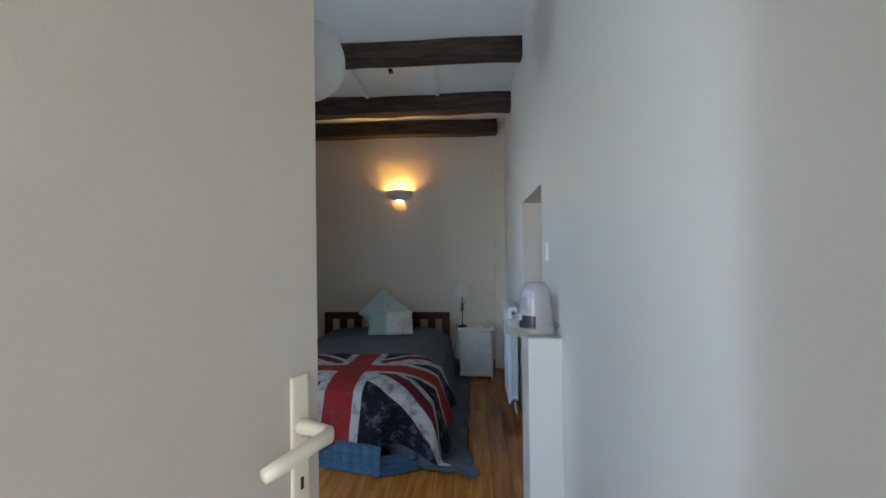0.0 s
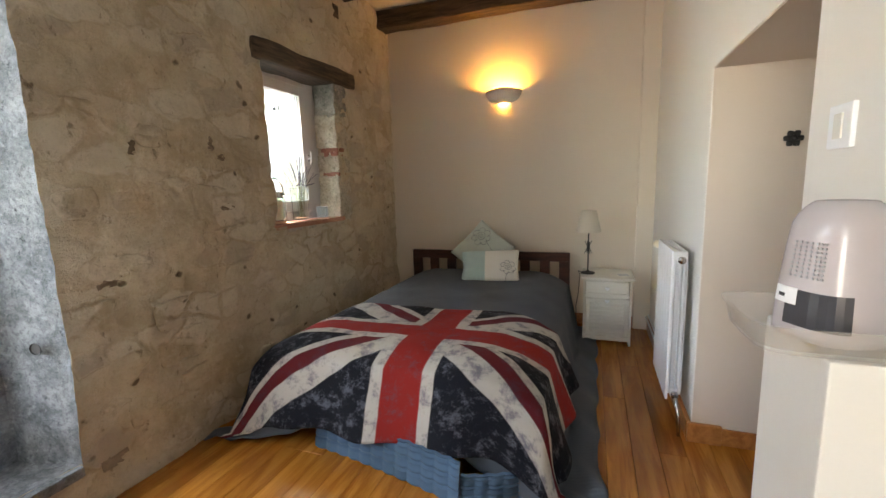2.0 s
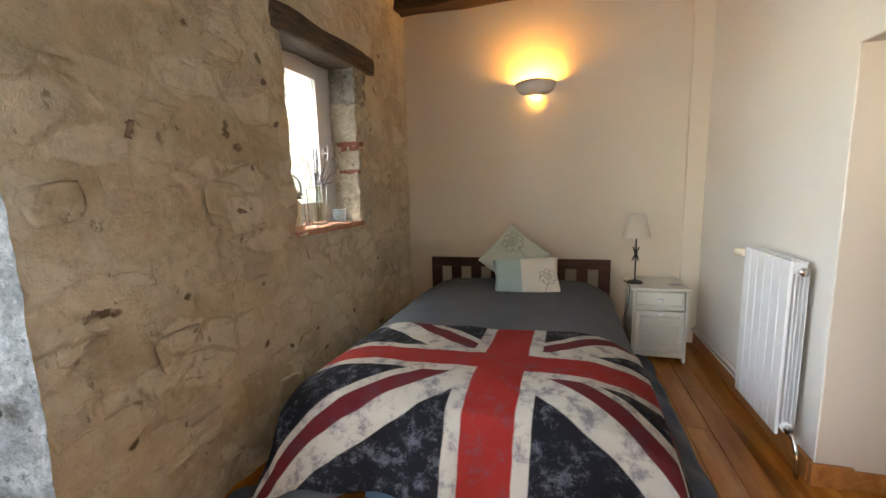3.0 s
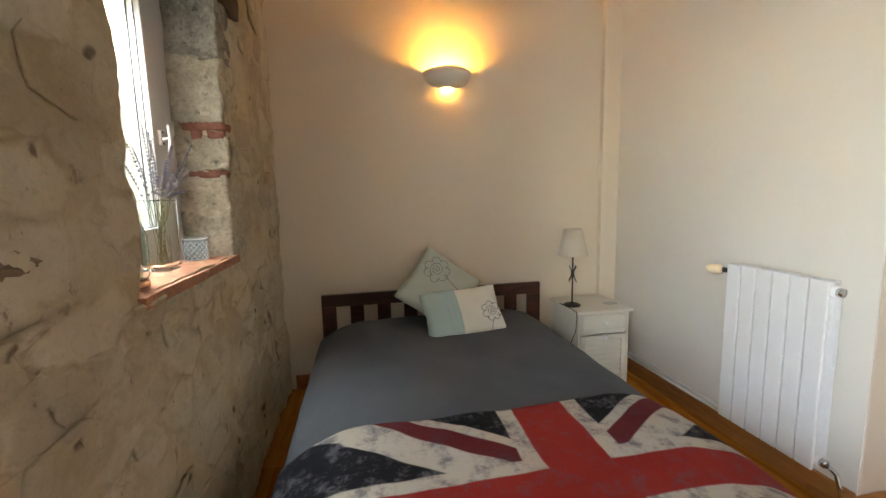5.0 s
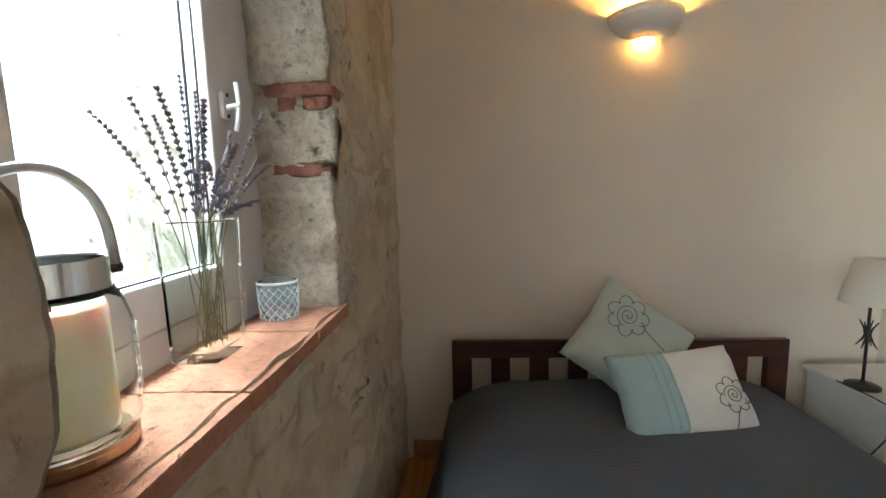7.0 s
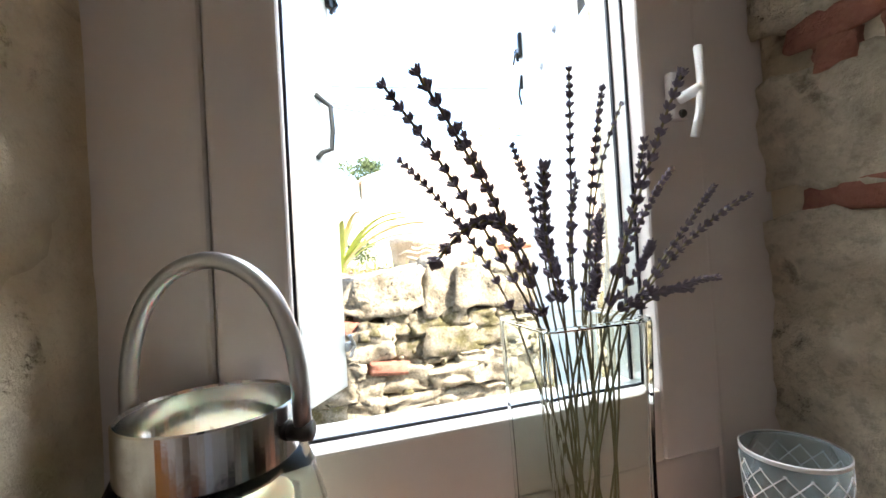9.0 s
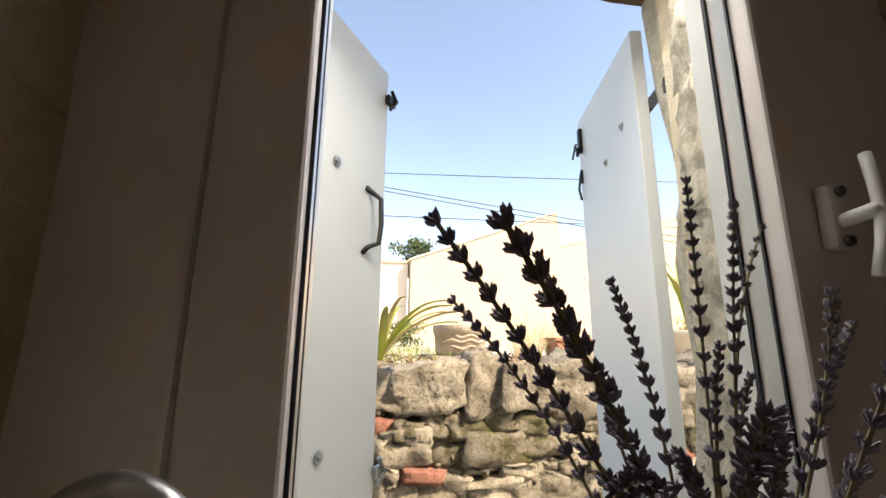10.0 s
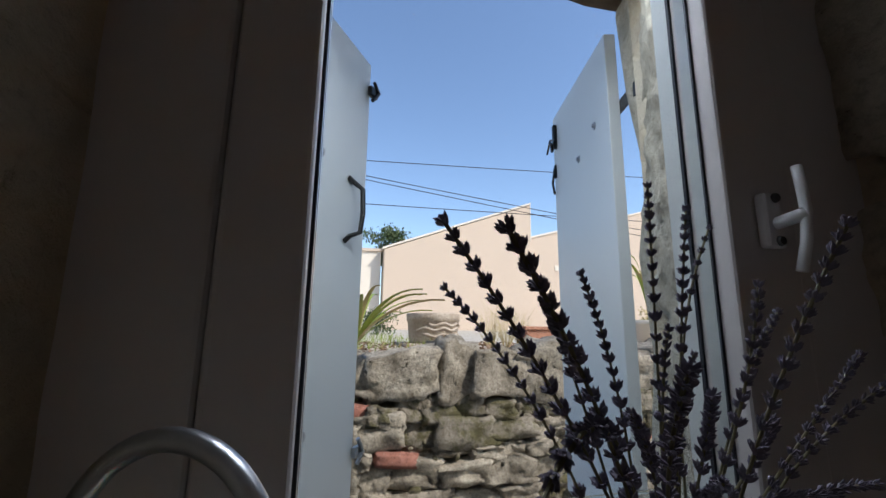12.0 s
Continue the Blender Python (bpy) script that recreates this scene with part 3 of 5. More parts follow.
for y, z, w, h in ((3.426, 1.215, 0.07, 0.035), (3.38, 1.55, 0.022, 0.055), (2.79, 0.92, 0.10, 0.016), (2.95, 1.52, 0.028, 0.05), (3.45, 1.48, 0.045, 0.03), (2.72, 0.16, 0.12, 0.05)):
    bm = rock(bmesh.new(), -0.008, 0.006, -w / 2, w / 2, -h / 2, h / 2, 6, 0.018, 0.6, 34, y)
    ob = part("chip", bm, CHIP, stone_wall, "dark chip in the stone face", smooth=True)
    ob.matrix_world = Matrix.Translation(rough((STONE_X - 0.002, y, z), 0.018, 3.2))

# oak lintel over the window
bm = rock(bmesh.new(), -1.90, -1.672, 3.72, 4.86, 2.105, 2.225, 9, 0.012, 0.10, 5.0, 4.4)
for v in bm.verts:
    v.co.z += 0.02 * (v.co.y - 4.3)
tagged(link("window_lintel", bm, LINTEL, smooth=True), "rough dark oak lintel over the small window", "lintel", kind="structure")

# beams
for name, y, z, h, x1, seed in (("beam", 5.36, 2.765, 0.15, 0.63, 1.0), ("beam", 4.66, 2.80, 0.19, 0.75, 5.0), ("beam", 3.70, 2.895, 0.16, 0.75, 9.0), ("beam", 2.3, 2.93, 0.2, 0.75, 3.0)):
    bm = rock(bmesh.new(), -1.76, x1, y, y + 0.16, z, z + h, 11, 0.018, 0.04, 2.6, seed)
    tagged(link(name, bm, BEAM, smooth=True), "rough-hewn dark wooden ceiling beam", "beam", "ceiling beams", "structure")
bm = cuboid(-1.74, -1.69, 4.62, 4.70, 2.62, 2.72, 0.01)
tagged(link("beam_stub", bm, LINTEL), "cut-off dark beam end in the stone wall", "beam", kind="structure")

# attic hatch
hatch = setting(thing("ceiling_hatch", "white painted attic hatch with a latch", "hatch"))
tilt = pose(0, 0, 0, -3.434)


def on_ceiling(x, y):
    return Matrix.Translation((x, y, ceiling_z(y))) @ tilt


ob = part("panel", cuboid(-0.335, 0.335, -0.34, 0.34, -0.012, 0.01, 0.004), CEILING, hatch)
ob.matrix_world = on_ceiling(-0.36, 4.38)
for x, y, w, d in ((-0.715, 4.38, 0.035, 0.76), (-0.005, 4.38, 0.035, 0.76), (-0.36, 4.735, 0.745, 0.03), (-0.36, 4.025, 0.745, 0.03)):
    ob = part("moulding", cuboid(-w / 2, w / 2, -d / 2, d / 2, -0.024, 0.006, 0.006), CEILING, hatch)
    ob.matrix_world = on_ceiling(x, y)
ob = part("latch", box(cuboid(-0.02, 0.02, -0.03, 0.03, -0.03, -0.012, 0.004), -0.008, 0.008, -0.035, 0.0, -0.045, -0.025), BLACK_METAL, hatch, "small dark metal latch")
ob.matrix_world = on_ceiling(-0.37, 4.13)

# boxed-in pipe in the corner, skirtings
setting(link("pipe_casing", cuboid(0.587, RIGHT_X, 5.525, BACK_Y, 0.0, 3.1, 0.006), BACK_WALL), "beige painted pipe casing in the corner", "casing")
bm = cuboid(0.698, RIGHT_X, Y1, 5.525, 0.0, 0.10, 0.006)
setting(link("baseboard", bm, SKIRTING), "varnished pine skirting board", "skirting")
bm = cuboid(0.700, 0.85, Y1 - 0.028, Y1 - 0.006, 0.0, 0.10, 0.006)
setting(link("baseboard_return", bm, SKIRTING), "varnished pine skirting returned into the alcove", "skirting")
bm = cuboid(0.851, DEEP, Y1 - 0.018, Y1 - 0.006, 0.0, 0.085, 0.004)
setting(link("baseboard_alcove", bm, SKIRTING), "low pine skirting along the alcove side", "skirting")
bm = cuboid(-1.66, 0.587, BACK_Y - 0.02, BACK_Y, 0.0, 0.10, 0.006)
setting(link("baseboard_back", bm, SKIRTING), "varnished pine skirting board", "skirting")
bm = cuboid(0.698, RIGHT_X, FRONT_Y, Y0, 0.0, 0.10, 0.006)
setting(link("baseboard_near", bm, SKIRTING), "varnished pine skirting board", "skirting")

# ---- doorway and door leaf ----
frame_ = setting(thing("door_frame", "white painted frame of the bedroom doorway", "door frame"))
for x0, x1, z0, z1 in ((-0.30, -0.245, 0.0, 2.10), (0.545, 0.60, 0.0, 2.10)):
    part("jamb", cuboid(x0, x1, FRONT_Y - 0.14, FRONT_Y + 0.02, z0, z1, 0.006), DOOR_PAINT, frame_)
part("head", cuboid(-0.245, 0.545, FRONT_Y - 0.14, FRONT_Y + 0.02, 2.05, 2.10, 0.006), DOOR_PAINT, frame_)
door = thing("bedroom_door", "pale beige painted door leaf standing half open", "door", kind="structure")
leaf = part("leaf", cuboid(0, 0.802, 0.0, 0.04, 0.01, 2.045, 0.003), DOOR_PAINT, door)
handle = part("handle_plate", cuboid(0.734, 0.772, -0.008, 0.0, 0.985, 1.21, 0.005), CREAM, door, "cream handle plate with rounded ends")
bm = tube(bmesh.new(), [(0.753, -0.004, 1.125), (0.753, -0.045, 1.125), (0.752, -0.066, 1.125), (0.740, -0.076, 1.125), (0.702, -0.076, 1.125), (0.652, -0.074, 1.12), (0.624, -0.071, 1.118)], 0.0115, 12, lambda s: 1.15 if s < 0.1 else (1.0 if s < 0.9 else 0.85))
part("lever", bm, CREAM, door, "cream lever handle", smooth=True)
part("keyhole", cuboid(0.750, 0.756, -0.0095, -0.007, 1.02, 1.04), BLACK_METAL, handle)
door.matrix_world = Matrix.Translation((-0.25, 0.50, 0)) @ pose(0, 0, 0, 0, 0, math.degrees(math.atan2(0.741, 0.306)))

# ---- glazed door in the stone wall ----
gd = setting(thing("glazed_door", "brown wooden glazed door behind a raised sill", "door"))
GX = -1.99
for y0, y1, z0, z1, m_ in ((1.38, 1.46, 0.22, 2.35, RED_BROWN), (2.445, 2.53, 0.22, 2.35, JAMB), (2.385, 2.44, 0.50, 2.35, RED_BROWN), (1.46, 2.385, 2.22, 2.35, RED_BROWN), (1.46, 2.44, 0.225, 0.50, RED_BROWN), (1.90, 1.96, 0.50, 2.22, RED_BROWN)):
    part("stile", cuboid(GX - 0.045, GX, y0, y1, z0, z1, 0.006), m_, gd)
for y0, y1 in ((1.46, 1.90), (1.96, 2.385)):
    ob = part("pane", cuboid(GX - 0.025, GX - 0.02, y0, y1, 0.50, 2.22), PANE, gd)
    ob.visible_shadow = False

# oval standing mirror beside the glazed door
om = thing("standing_mirror", "oval standing mirror in a black frame", "mirror", at=(-1.42, 1.98, 0))
ring = [(0.25 * math.cos(q), 0.0, 1.18 + 0.62 * math.sin(q)) for q in (2 * math.pi * k / 48 for k in range(49))]
part("frame", tube(bmesh.new(), ring, 0.013, 10, caps=False), BLACK_METAL, om, smooth=True)
bm = bmesh.new()
bm.faces.new([bm.verts.new(p) for p in ring[:-1]])
part("glass", bm, MIRROR, om)
for sx in (-1, 1):
    part("leg", tube(bmesh.new(), [(sx * 0.10, 0, 0.62), (sx * 0.16, -0.10, 0.25), (sx * 0.2, -0.24, 0.015)], 0.014), BLACK_METAL, om, smooth=True)
    part("leg", tube(bmesh.new(), [(sx * 0.10, 0, 0.62), (sx * 0.16, 0.12, 0.25), (sx * 0.2, 0.24, 0.015)], 0.014), BLACK_METAL, om, smooth=True)
om.matrix_world = Matrix.Translation((-1.44, 1.87, 0)) @ pose(0, 0, 0, 0, 0, 68)

# ---- window ----
win = setting(thing("window_1", "small white-painted casement window, closed", "window"))
FX = FRAME_X


def bar(name, y0, y1, z0, z1, x0, x1, mat_=PVC, bevel=0.006, parent=win, label=""):
    return part(name, cuboid(x0, x1, y0, y1, z0, z1, bevel, segments=3), mat_, parent, label)


for y0, y1, z0, z1 in ((3.84, 3.937, 1.07, 2.13), (4.462, 4.60, 1.07, 2.13), (3.937, 4.462, 1.07, 1.138), (3.937, 4.462, 2.07, 2.13)):
    bar("window_frame", y0, y1, z0, z1, FX - 0.075, FX)
bar("sash_stile", 3.939, 3.998, 1.14, 2.068, FX - 0.062, FX + 0.006, bevel=0.005)
bar("sash_stile", 4.376, 4.460, 1.14, 2.068, FX - 0.062, FX + 0.006, bevel=0.005)
bar("sash_rail", 3.998, 4.376, 1.14, 1.219, FX - 0.062, FX + 0.006, bevel=0.005)
bar("sash_rail", 3.998, 4.376, 2.0, 2.068, FX - 0.062, FX + 0.006, bevel=0.005)
# glazing: two sheets, seals and the spacer between them
for x in (FX - 0.014, FX - 0.034):
    ob = bar("pane", 3.992, 4.382, 1.213, 2.006, x, x + 0.004, PANE, 0)
    ob.visible_shadow = False
for y0, y1 in ((3.998, 4.001), (4.373, 4.376)):
    bar("seal", y0, y1, 1.219, 2.0, FX - 0.0165, FX - 0.0145, SEAL, 0)
    bar("seal", y0, y1, 1.219, 2.0, FX - 0.041, FX - 0.0375, SEAL, 0)
    bar("spacer", y0, y1, 1.219, 2.0, FX - 0.0295, FX - 0.0165, SPACER, 0)
    bar("bead", y0, y1, 1.219, 2.0, FX - 0.062, FX - 0.041, GLASS_EDGE, 0)
bar("seal", 4.001, 4.373, 1.219, 1.222, FX - 0.0165, FX - 0.0145, SEAL, 0)
bar("spacer", 4.001, 4.373, 1.219, 1.222, FX - 0.0295, FX - 0.0165, SPACER, 0)
hp = bar("handle_plate", 4.407, 4.431, 1.517, 1.571, FX + 0.006, FX + 0.018, PVC, 0.005)
part("window_handle", tube(tube(bmesh.new(), [(FX + 0.016, 4.419, 1.540), (FX + 0.036, 4.421, 1.543), (FX + 0.040, 4.424, 1.545)], 0.006, 10), [(FX + 0.036, 4.415, 1.492), (FX + 0.039, 4.421, 1.518), (FX + 0.040, 4.425, 1.546), (FX + 0.037, 4.428, 1.570), (FX + 0.034, 4.430, 1.592)], 0.0046, 10), RADIATOR, win, "white window handle", smooth=True)
for z in (1.523, 1.565):
    part("screw", lathe(bmesh.new(), [(0, 0.003), (0.004, 0.003), (0.005, 0)], (0, 0, 0), 12), BLACK_METAL, hp).matrix_world = Matrix.Translation((FX + 0.0185, 4.419, z)) @ pose(0, 0, 0, 0, 90, 0)
# tiled sill
sill = setting(thing("window_sill", "window sill of worn terracotta tiles", "sill"))
part("mortar", cuboid(-1.95, STONE_X - 0.004, WIN_Y0 - 0.03, WIN_Y1 + 0.03, 1.02, 1.066), ASHLAR, sill)
for y0, y1 in ((3.80, 4.093), (4.099, 4.370), (4.376, 4.60)):
    part("tile", rock(bmesh.new(), -1.90, STONE_X + 0.010, y0, y1, 1.045, 1.076, 3, 0.0025, 0.02, 12, y0), TERRACOTTA, sill, smooth=False)

# outer reveals and lintel
for name, f, nu, nv in (("outer_cheek_far", lambda a, b: rough(rough((-1.955 - 0.36 * a, 4.452 + 0.215 * a, 1.0 + 1.3 * b), 0.017, 4.0), 0.011, 24.0), 36, 120),
                        ("outer_cheek_near", lambda a, b: rough((-1.955 - 0.36 * a, 3.945 - 0.03 * a, 1.0 + 1.3 * b), 0.02, 5.0), 12, 40)):
    setting(link(name, grid(bmesh.new(), f, nu, nv), ASHLAR, smooth=True), "rough pale stone side of the window outside", "wall")
bm = bmesh.new()
rock(bm, -2.36, -2.26, 4.68, 5.3, 0.2, 3.2, 14, 0.04, 0.05, 6.0, 2.0)
setting(link("outer_quoin", bm, ASHLAR, smooth=True), "rough pale quoin stones beside the window", "wall")
setting(link("outer_lintel", rock(bmesh.new(), -2.36, -1.99, 3.6, 5.0, 2.235, 2.40, 9, 0.02, 0.05, 7.0, 8.0), LINTEL, smooth=True), "dark weathered outer lintel of the window", "lintel")
setting(link("outer_sill", cuboid(-2.36, -1.95, 3.85, 4.75, 0.98, 1.055, 0.01), ASHLAR), "stone sill outside the window", "sill")
# slab out of view, added to throw the house's shadow over the alley
setting(link("roof_edge", cuboid(-2.40, 1.5, -1.9, 5.9, 3.55, 3.75), LINTEL), "unseen slab over the house, added to shade the alley", "roof")

# ---- shutters ----


def shutter(hinge, tip, z0, z1, thick, gear):
    h, t = Vector((*hinge, 0)), Vector((*tip, 0))
    w = (t - h).length
    ob = thing("window_shutter", "pale grey painted board shutter, open, with iron fittings", "shutter", "window shutters")
    part("board", cuboid(0, w, 0, thick, z0, z1, 0.003), SHUTTER, ob)
    gear(ob, w)
    ob.matrix_world = Matrix.Translation((*hinge, 0)) @ pose(0, 0, 0, 0, 0, math.degrees(math.atan2(t.y - h.y, t.x - h.x)))
    return ob


def bolt(ob, x, y, z, s):
    part("bolt", lathe(bmesh.new(), [(0, 0.008), (0.005, 0.008), (0.006, 0.003), (0.011, 0.003), (0.012, 0)], (0, 0, 0), 10), GREY_METAL, ob).matrix_local = Matrix.Translation((x, y, z)) @ pose(0, 0, 0, -90 * s, 0, 0)


def gear_near(ob, w):
    # its seen face looks towards the far jamb: local -y
    f = -0.002
    part("pull_handle", tube(bmesh.new(), [(w - 0.085, f, 1.785), (w - 0.068, f - 0.008, 1.775), (w - 0.060, f - 0.025, 1.76), (w - 0.060, f - 0.028, 1.70), (w - 0.064, f - 0.025, 1.655), (w - 0.08, f - 0.008, 1.645), (w - 0.09, f, 1.63)], 0.006, 8), BLACK_METAL, ob, "dark iron pull handle", smooth=True)
    box_ = cuboid(w - 0.018, w + 0.016, f - 0.014, f, 2.035, 2.06, 0.003)
    part("catch", tube(box_, [(w - 0.01, f - 0.012, 2.02), (w + 0.012, f - 0.018, 2.05), (w - 0.006, f - 0.012, 2.075)], 0.005, 8), BLACK_METAL, ob, "iron shutter catch")
    part("catch", tube(cuboid(w - 0.012, w + 0.018, f - 0.012, f, 1.155, 1.178, 0.003), [(w, f - 0.01, 1.14), (w + 0.014, f - 0.016, 1.165), (w, f - 0.01, 1.195)], 0.005, 8), GREY_METAL, ob, "zinc shutter catch")
    for x, z in ((w - 0.20, 1.80), (w - 0.25, 1.14), (w - 0.20, 1.24)):
        bolt(ob, x, f, z, -1)


def gear_far(ob, w):
    f = 0.03
    part("espagnolette", tube(tube(cuboid(w - 0.05, w - 0.028, f, f + 0.014, 2.10, 2.19, 0.003), [(w - 0.055, f + 0.01, 2.125), (w, f + 0.012, 2.15), (w + 0.06, f + 0.01, 2.12)], 0.004, 8), [(w - 0.03, f + 0.015, 2.09), (w - 0.045, f + 0.02, 2.11), (w - 0.02, f + 0.02, 2.13)], 0.006, 8), BLACK_METAL, ob, "dark iron latch with a pin")
    part("hook", tube(cuboid(w - 0.03, w - 0.018, f, f + 0.008, 1.99, 2.04, 0.002), [(w - 0.024, f + 0.006, 2.03), (w - 0.018, f + 0.014, 1.97), (w - 0.02, f + 0.008, 1.93)], 0.0045, 8), BLACK_METAL, ob, "dark iron hook")
    for x, z in ((0.10, 2.0), (0.24, 1.96), (0.02, 1.25)):
        bolt(ob, x, f, z, 1)
    part("strap_hinge", cuboid(-0.12, 0.02, -0.004, 0.001, 1.985, 2.02, 0.001), BLACK_METAL, ob, "black iron strap hinge")


shutter((-2.33, 3.907), (-2.605, 4.083), 1.065, 2.13, 0.032, gear_near)


def far_shutter():
    # turned so that its local +y face looks at the near jamb
    h, t = Vector((-2.41, 4.699)), Vector((-2.902, 4.828))
    w = (t - h).length
    ob = thing("window_shutter", "pale grey painted board shutter, open, with iron latches", "shutter", "window shutters")
    part("board", cuboid(0, w, 0.0, 0.03, 0.93, 2.235, 0.003), SHUTTER, ob)
    for v in ob.children[0].data.vertices:
        if v.co.z > 2.2 and v.co.x < 0.1:
            v.co.z -= 0.024
    gear_far(ob, w)
    ob.matrix_world = Matrix.Translation((h.x, h.y, 0)) @ pose(0, 0, 0, 0, 0, math.degrees(math.atan2(t.y - h.y, t.x - h.x)))


far_shutter()

# ---- bed ----
bed = thing("bed", "double bed under a grey-blue cover reaching the floor", "bed", at=(-0.68, 4.3, 0))
BX0, BX1, BY0, BY1, TOP = -1.46, 0.05, 3.27, 5.38, 0.50
bed.matrix_world = Matrix.Translation((-0.68, 4.3, 0))


def on_bed(bm, name, mat_, label="", smooth=False):
    bmesh.ops.translate(bm, verts=bm.verts, vec=(0.68, -4.3, 0))
    return part(name, bm, mat_, bed, label, smooth)


on_bed(cuboid(BX0 + 0.12, BX1 - 0.12, BY0 + 0.12, BY1 - 0.02, 0.14, TOP - 0.09, 0.06), "mattress", SKIRT)
on_bed(cuboid(BX0 + 0.08, BX1 - 0.08, BY0 + 0.08, BY1, 0.06, 0.14, 0.01), "bed_frame", MAHOGANY)
for x in (BX0 + 0.12, BX1 - 0.12):
    on_bed(cuboid(x - 0.03, x + 0.03, BY0 + 0.12, BY0 + 0.18, 0.0, 0.06), "leg", MAHOGANY)


def headboard():
    ob = on_bed(cuboid(-1.446, 0.053, 5.400, 5.432, 0.604, 0.684, 0.004), "headboard", MAHOGANY, "dark mahogany headboard with slats")
    for x0, x1 in ((-1.446, -1.355), (-0.038, 0.053)):
        p = on_bed(cuboid(x0, x1, 5.400, 5.434, 0.0, 0.604, 0.003), "post", MAHOGANY)
        p.parent = ob
    for k in range(7):
        x = -1.266 + 0.1765 * k
        p = on_bed(cuboid(x, x + 0.088, 5.405, 5.428, 0.30, 0.605, 0.003), "slat", MAHOGANY)
        p.parent = ob
    p = on_bed(cuboid(-1.355, -0.038, 5.403, 5.430, 0.24, 0.30, 0.003), "rail", MAHOGANY)
    p.parent = ob


headboard()


def drape(a, b, lift=0.0, flare=0.22, loose=1.0):
    """Where a cloth point at (a, b), measured flat, comes to lie over the bed."""
    dx = max(BX0 - a, 0) + max(a - BX1, 0)
    sx = -1 if a < BX0 else 1
    dy = max(BY0 - b, 0)
    x, y = min(max(a, BX0), BX1), max(b, BY0)
    drop = math.hypot(dx, dy)
    fold = 0.018 * loose * math.sin(b * 17 + 1.3) * min(1, dx * 3) + 0.016 * loose * math.sin(a * 15 + 0.4) * min(1, dy * 3)
    out = flare * drop * (1 + 0.12 * min(dx, dy) / 0.3)
    if drop > 1e-6:
        x += sx * (dx / drop) * out + sx * fold * (dx / drop)
        y -= (dy / drop) * out + fold * (dy / drop)
    # rounded shoulder of the mattress
    side = a - BX0 if a < (BX0 + BX1) / 2 else BX1 - a
    top = TOP + 0.008 - 0.105 * max(0.0, 1 - max(side, 0) / 0.34) ** 2.3 - 0.055 * max(0.0, 1 - max(b - BY0, 0) / 0.22) ** 2.2
    top += 0.012 * noise.noise(Vector((a * 3, b * 3, 2.2))) + 0.006 * noise.noise(Vector((a * 11, b * 6, 7.7)))
    z = top - drop * 0.93 + 0.0
    if z < 0.03:
        spread = 0.03 - z
        x += sx * (dx / max(drop, 1e-6)) * spread * 0.55
        y -= (dy / max(drop, 1e-6)) * spread * 0.55
        z = 0.03 + 0.014 * (1 + math.sin(a * 23 + b * 19)) * min(1, spread * 6)
    return Vector((x, y, z + lift))


bm = bmesh.new()
A0, A1, C0, C1 = BX0 - 0.42, BX1 + 0.60, BY0 - 0.40, BY1
layer = None


def cover_at(a, b):
    x = A0 + (A1 - A0) * a
    lift = 0.24 * math.exp(-((x + 0.68) / 0.38) ** 4)
    return drape(x, C0 + lift + (C1 - C0 - lift) * b, loose=0.45)


grid(bm, cover_at, 110, 110)
cover = on_bed(bm, "bed_cover", COVER, "grey-blue ribbed bed cover", smooth=True)
m = cover.modifiers.new("thickness", "SOLIDIFY")
m.thickness, m.offset = 0.008, -1
# quilted blue valance showing at the foot
bm = grid(bmesh.new(), lambda a, b: Vector((-1.08 + 0.82 * a, 3.285 - 0.165 * a ** 1.3 - 0.010 * abs(math.sin(a * 37)) - 0.035 * (1 - b) - 0.006 * abs(math.sin(b * 20)), 0.004 + 0.17 * b)), 90, 16)
bmesh.ops.solidify(bm, geom=list(bm.faces), thickness=0.012)
on_bed(bm, "valance", SKIRT, "light blue quilted valance at the foot")
bm = grid(bmesh.new(), lambda a, b: Vector((-0.262 + 0.31 * a, 3.125 + 0.13 * a ** 1.4 - 0.008 * abs(math.sin(a * 17)) - 0.03 * (1 - b) - 0.006 * abs(math.sin(b * 20)), 0.004 + 0.11 * b)), 36, 16)
bmesh.ops.solidify(bm, geom=list(bm.faces), thickness=0.012)
on_bed(bm, "valance", SKIRT)

# printed throw over the foot half of the bed
FC, FW = Vector((-0.565, 3.625)), 0.935
bm = bmesh.new()


def throw_flat(a, b):
    return -1.085 + (1.085 + FW) * a, -0.69 + 1.125 * b


def throw_at(a, b):
    u, v = throw_flat(a, b)
    ripple = 0.03 * noise.noise(Vector((u * 2.2, 3.0, 1.0))) if b > 0.93 else 0.0
    x, y = FC.x + u + 0.03 * v, FC.y + v + 0.025 * u + ripple
    p = drape(x, y, 0.014, 0.30, 1.4)
    p.z += 0.006 * noise.noise(Vector((u * 5, v * 5, 4.0)))
    return p


grid(bm, throw_at, 130, 84, uv=throw_flat)
throw = link("throw_blanket", bm, FLAG, smooth=True)
m = throw.modifiers.new("thickness", "SOLIDIFY")
m.thickness, m.offset = 0.006, 1
tagged(throw, "worn flag-printed throw in red, white and navy on the bed", "blanket")

# ---- pillows ----


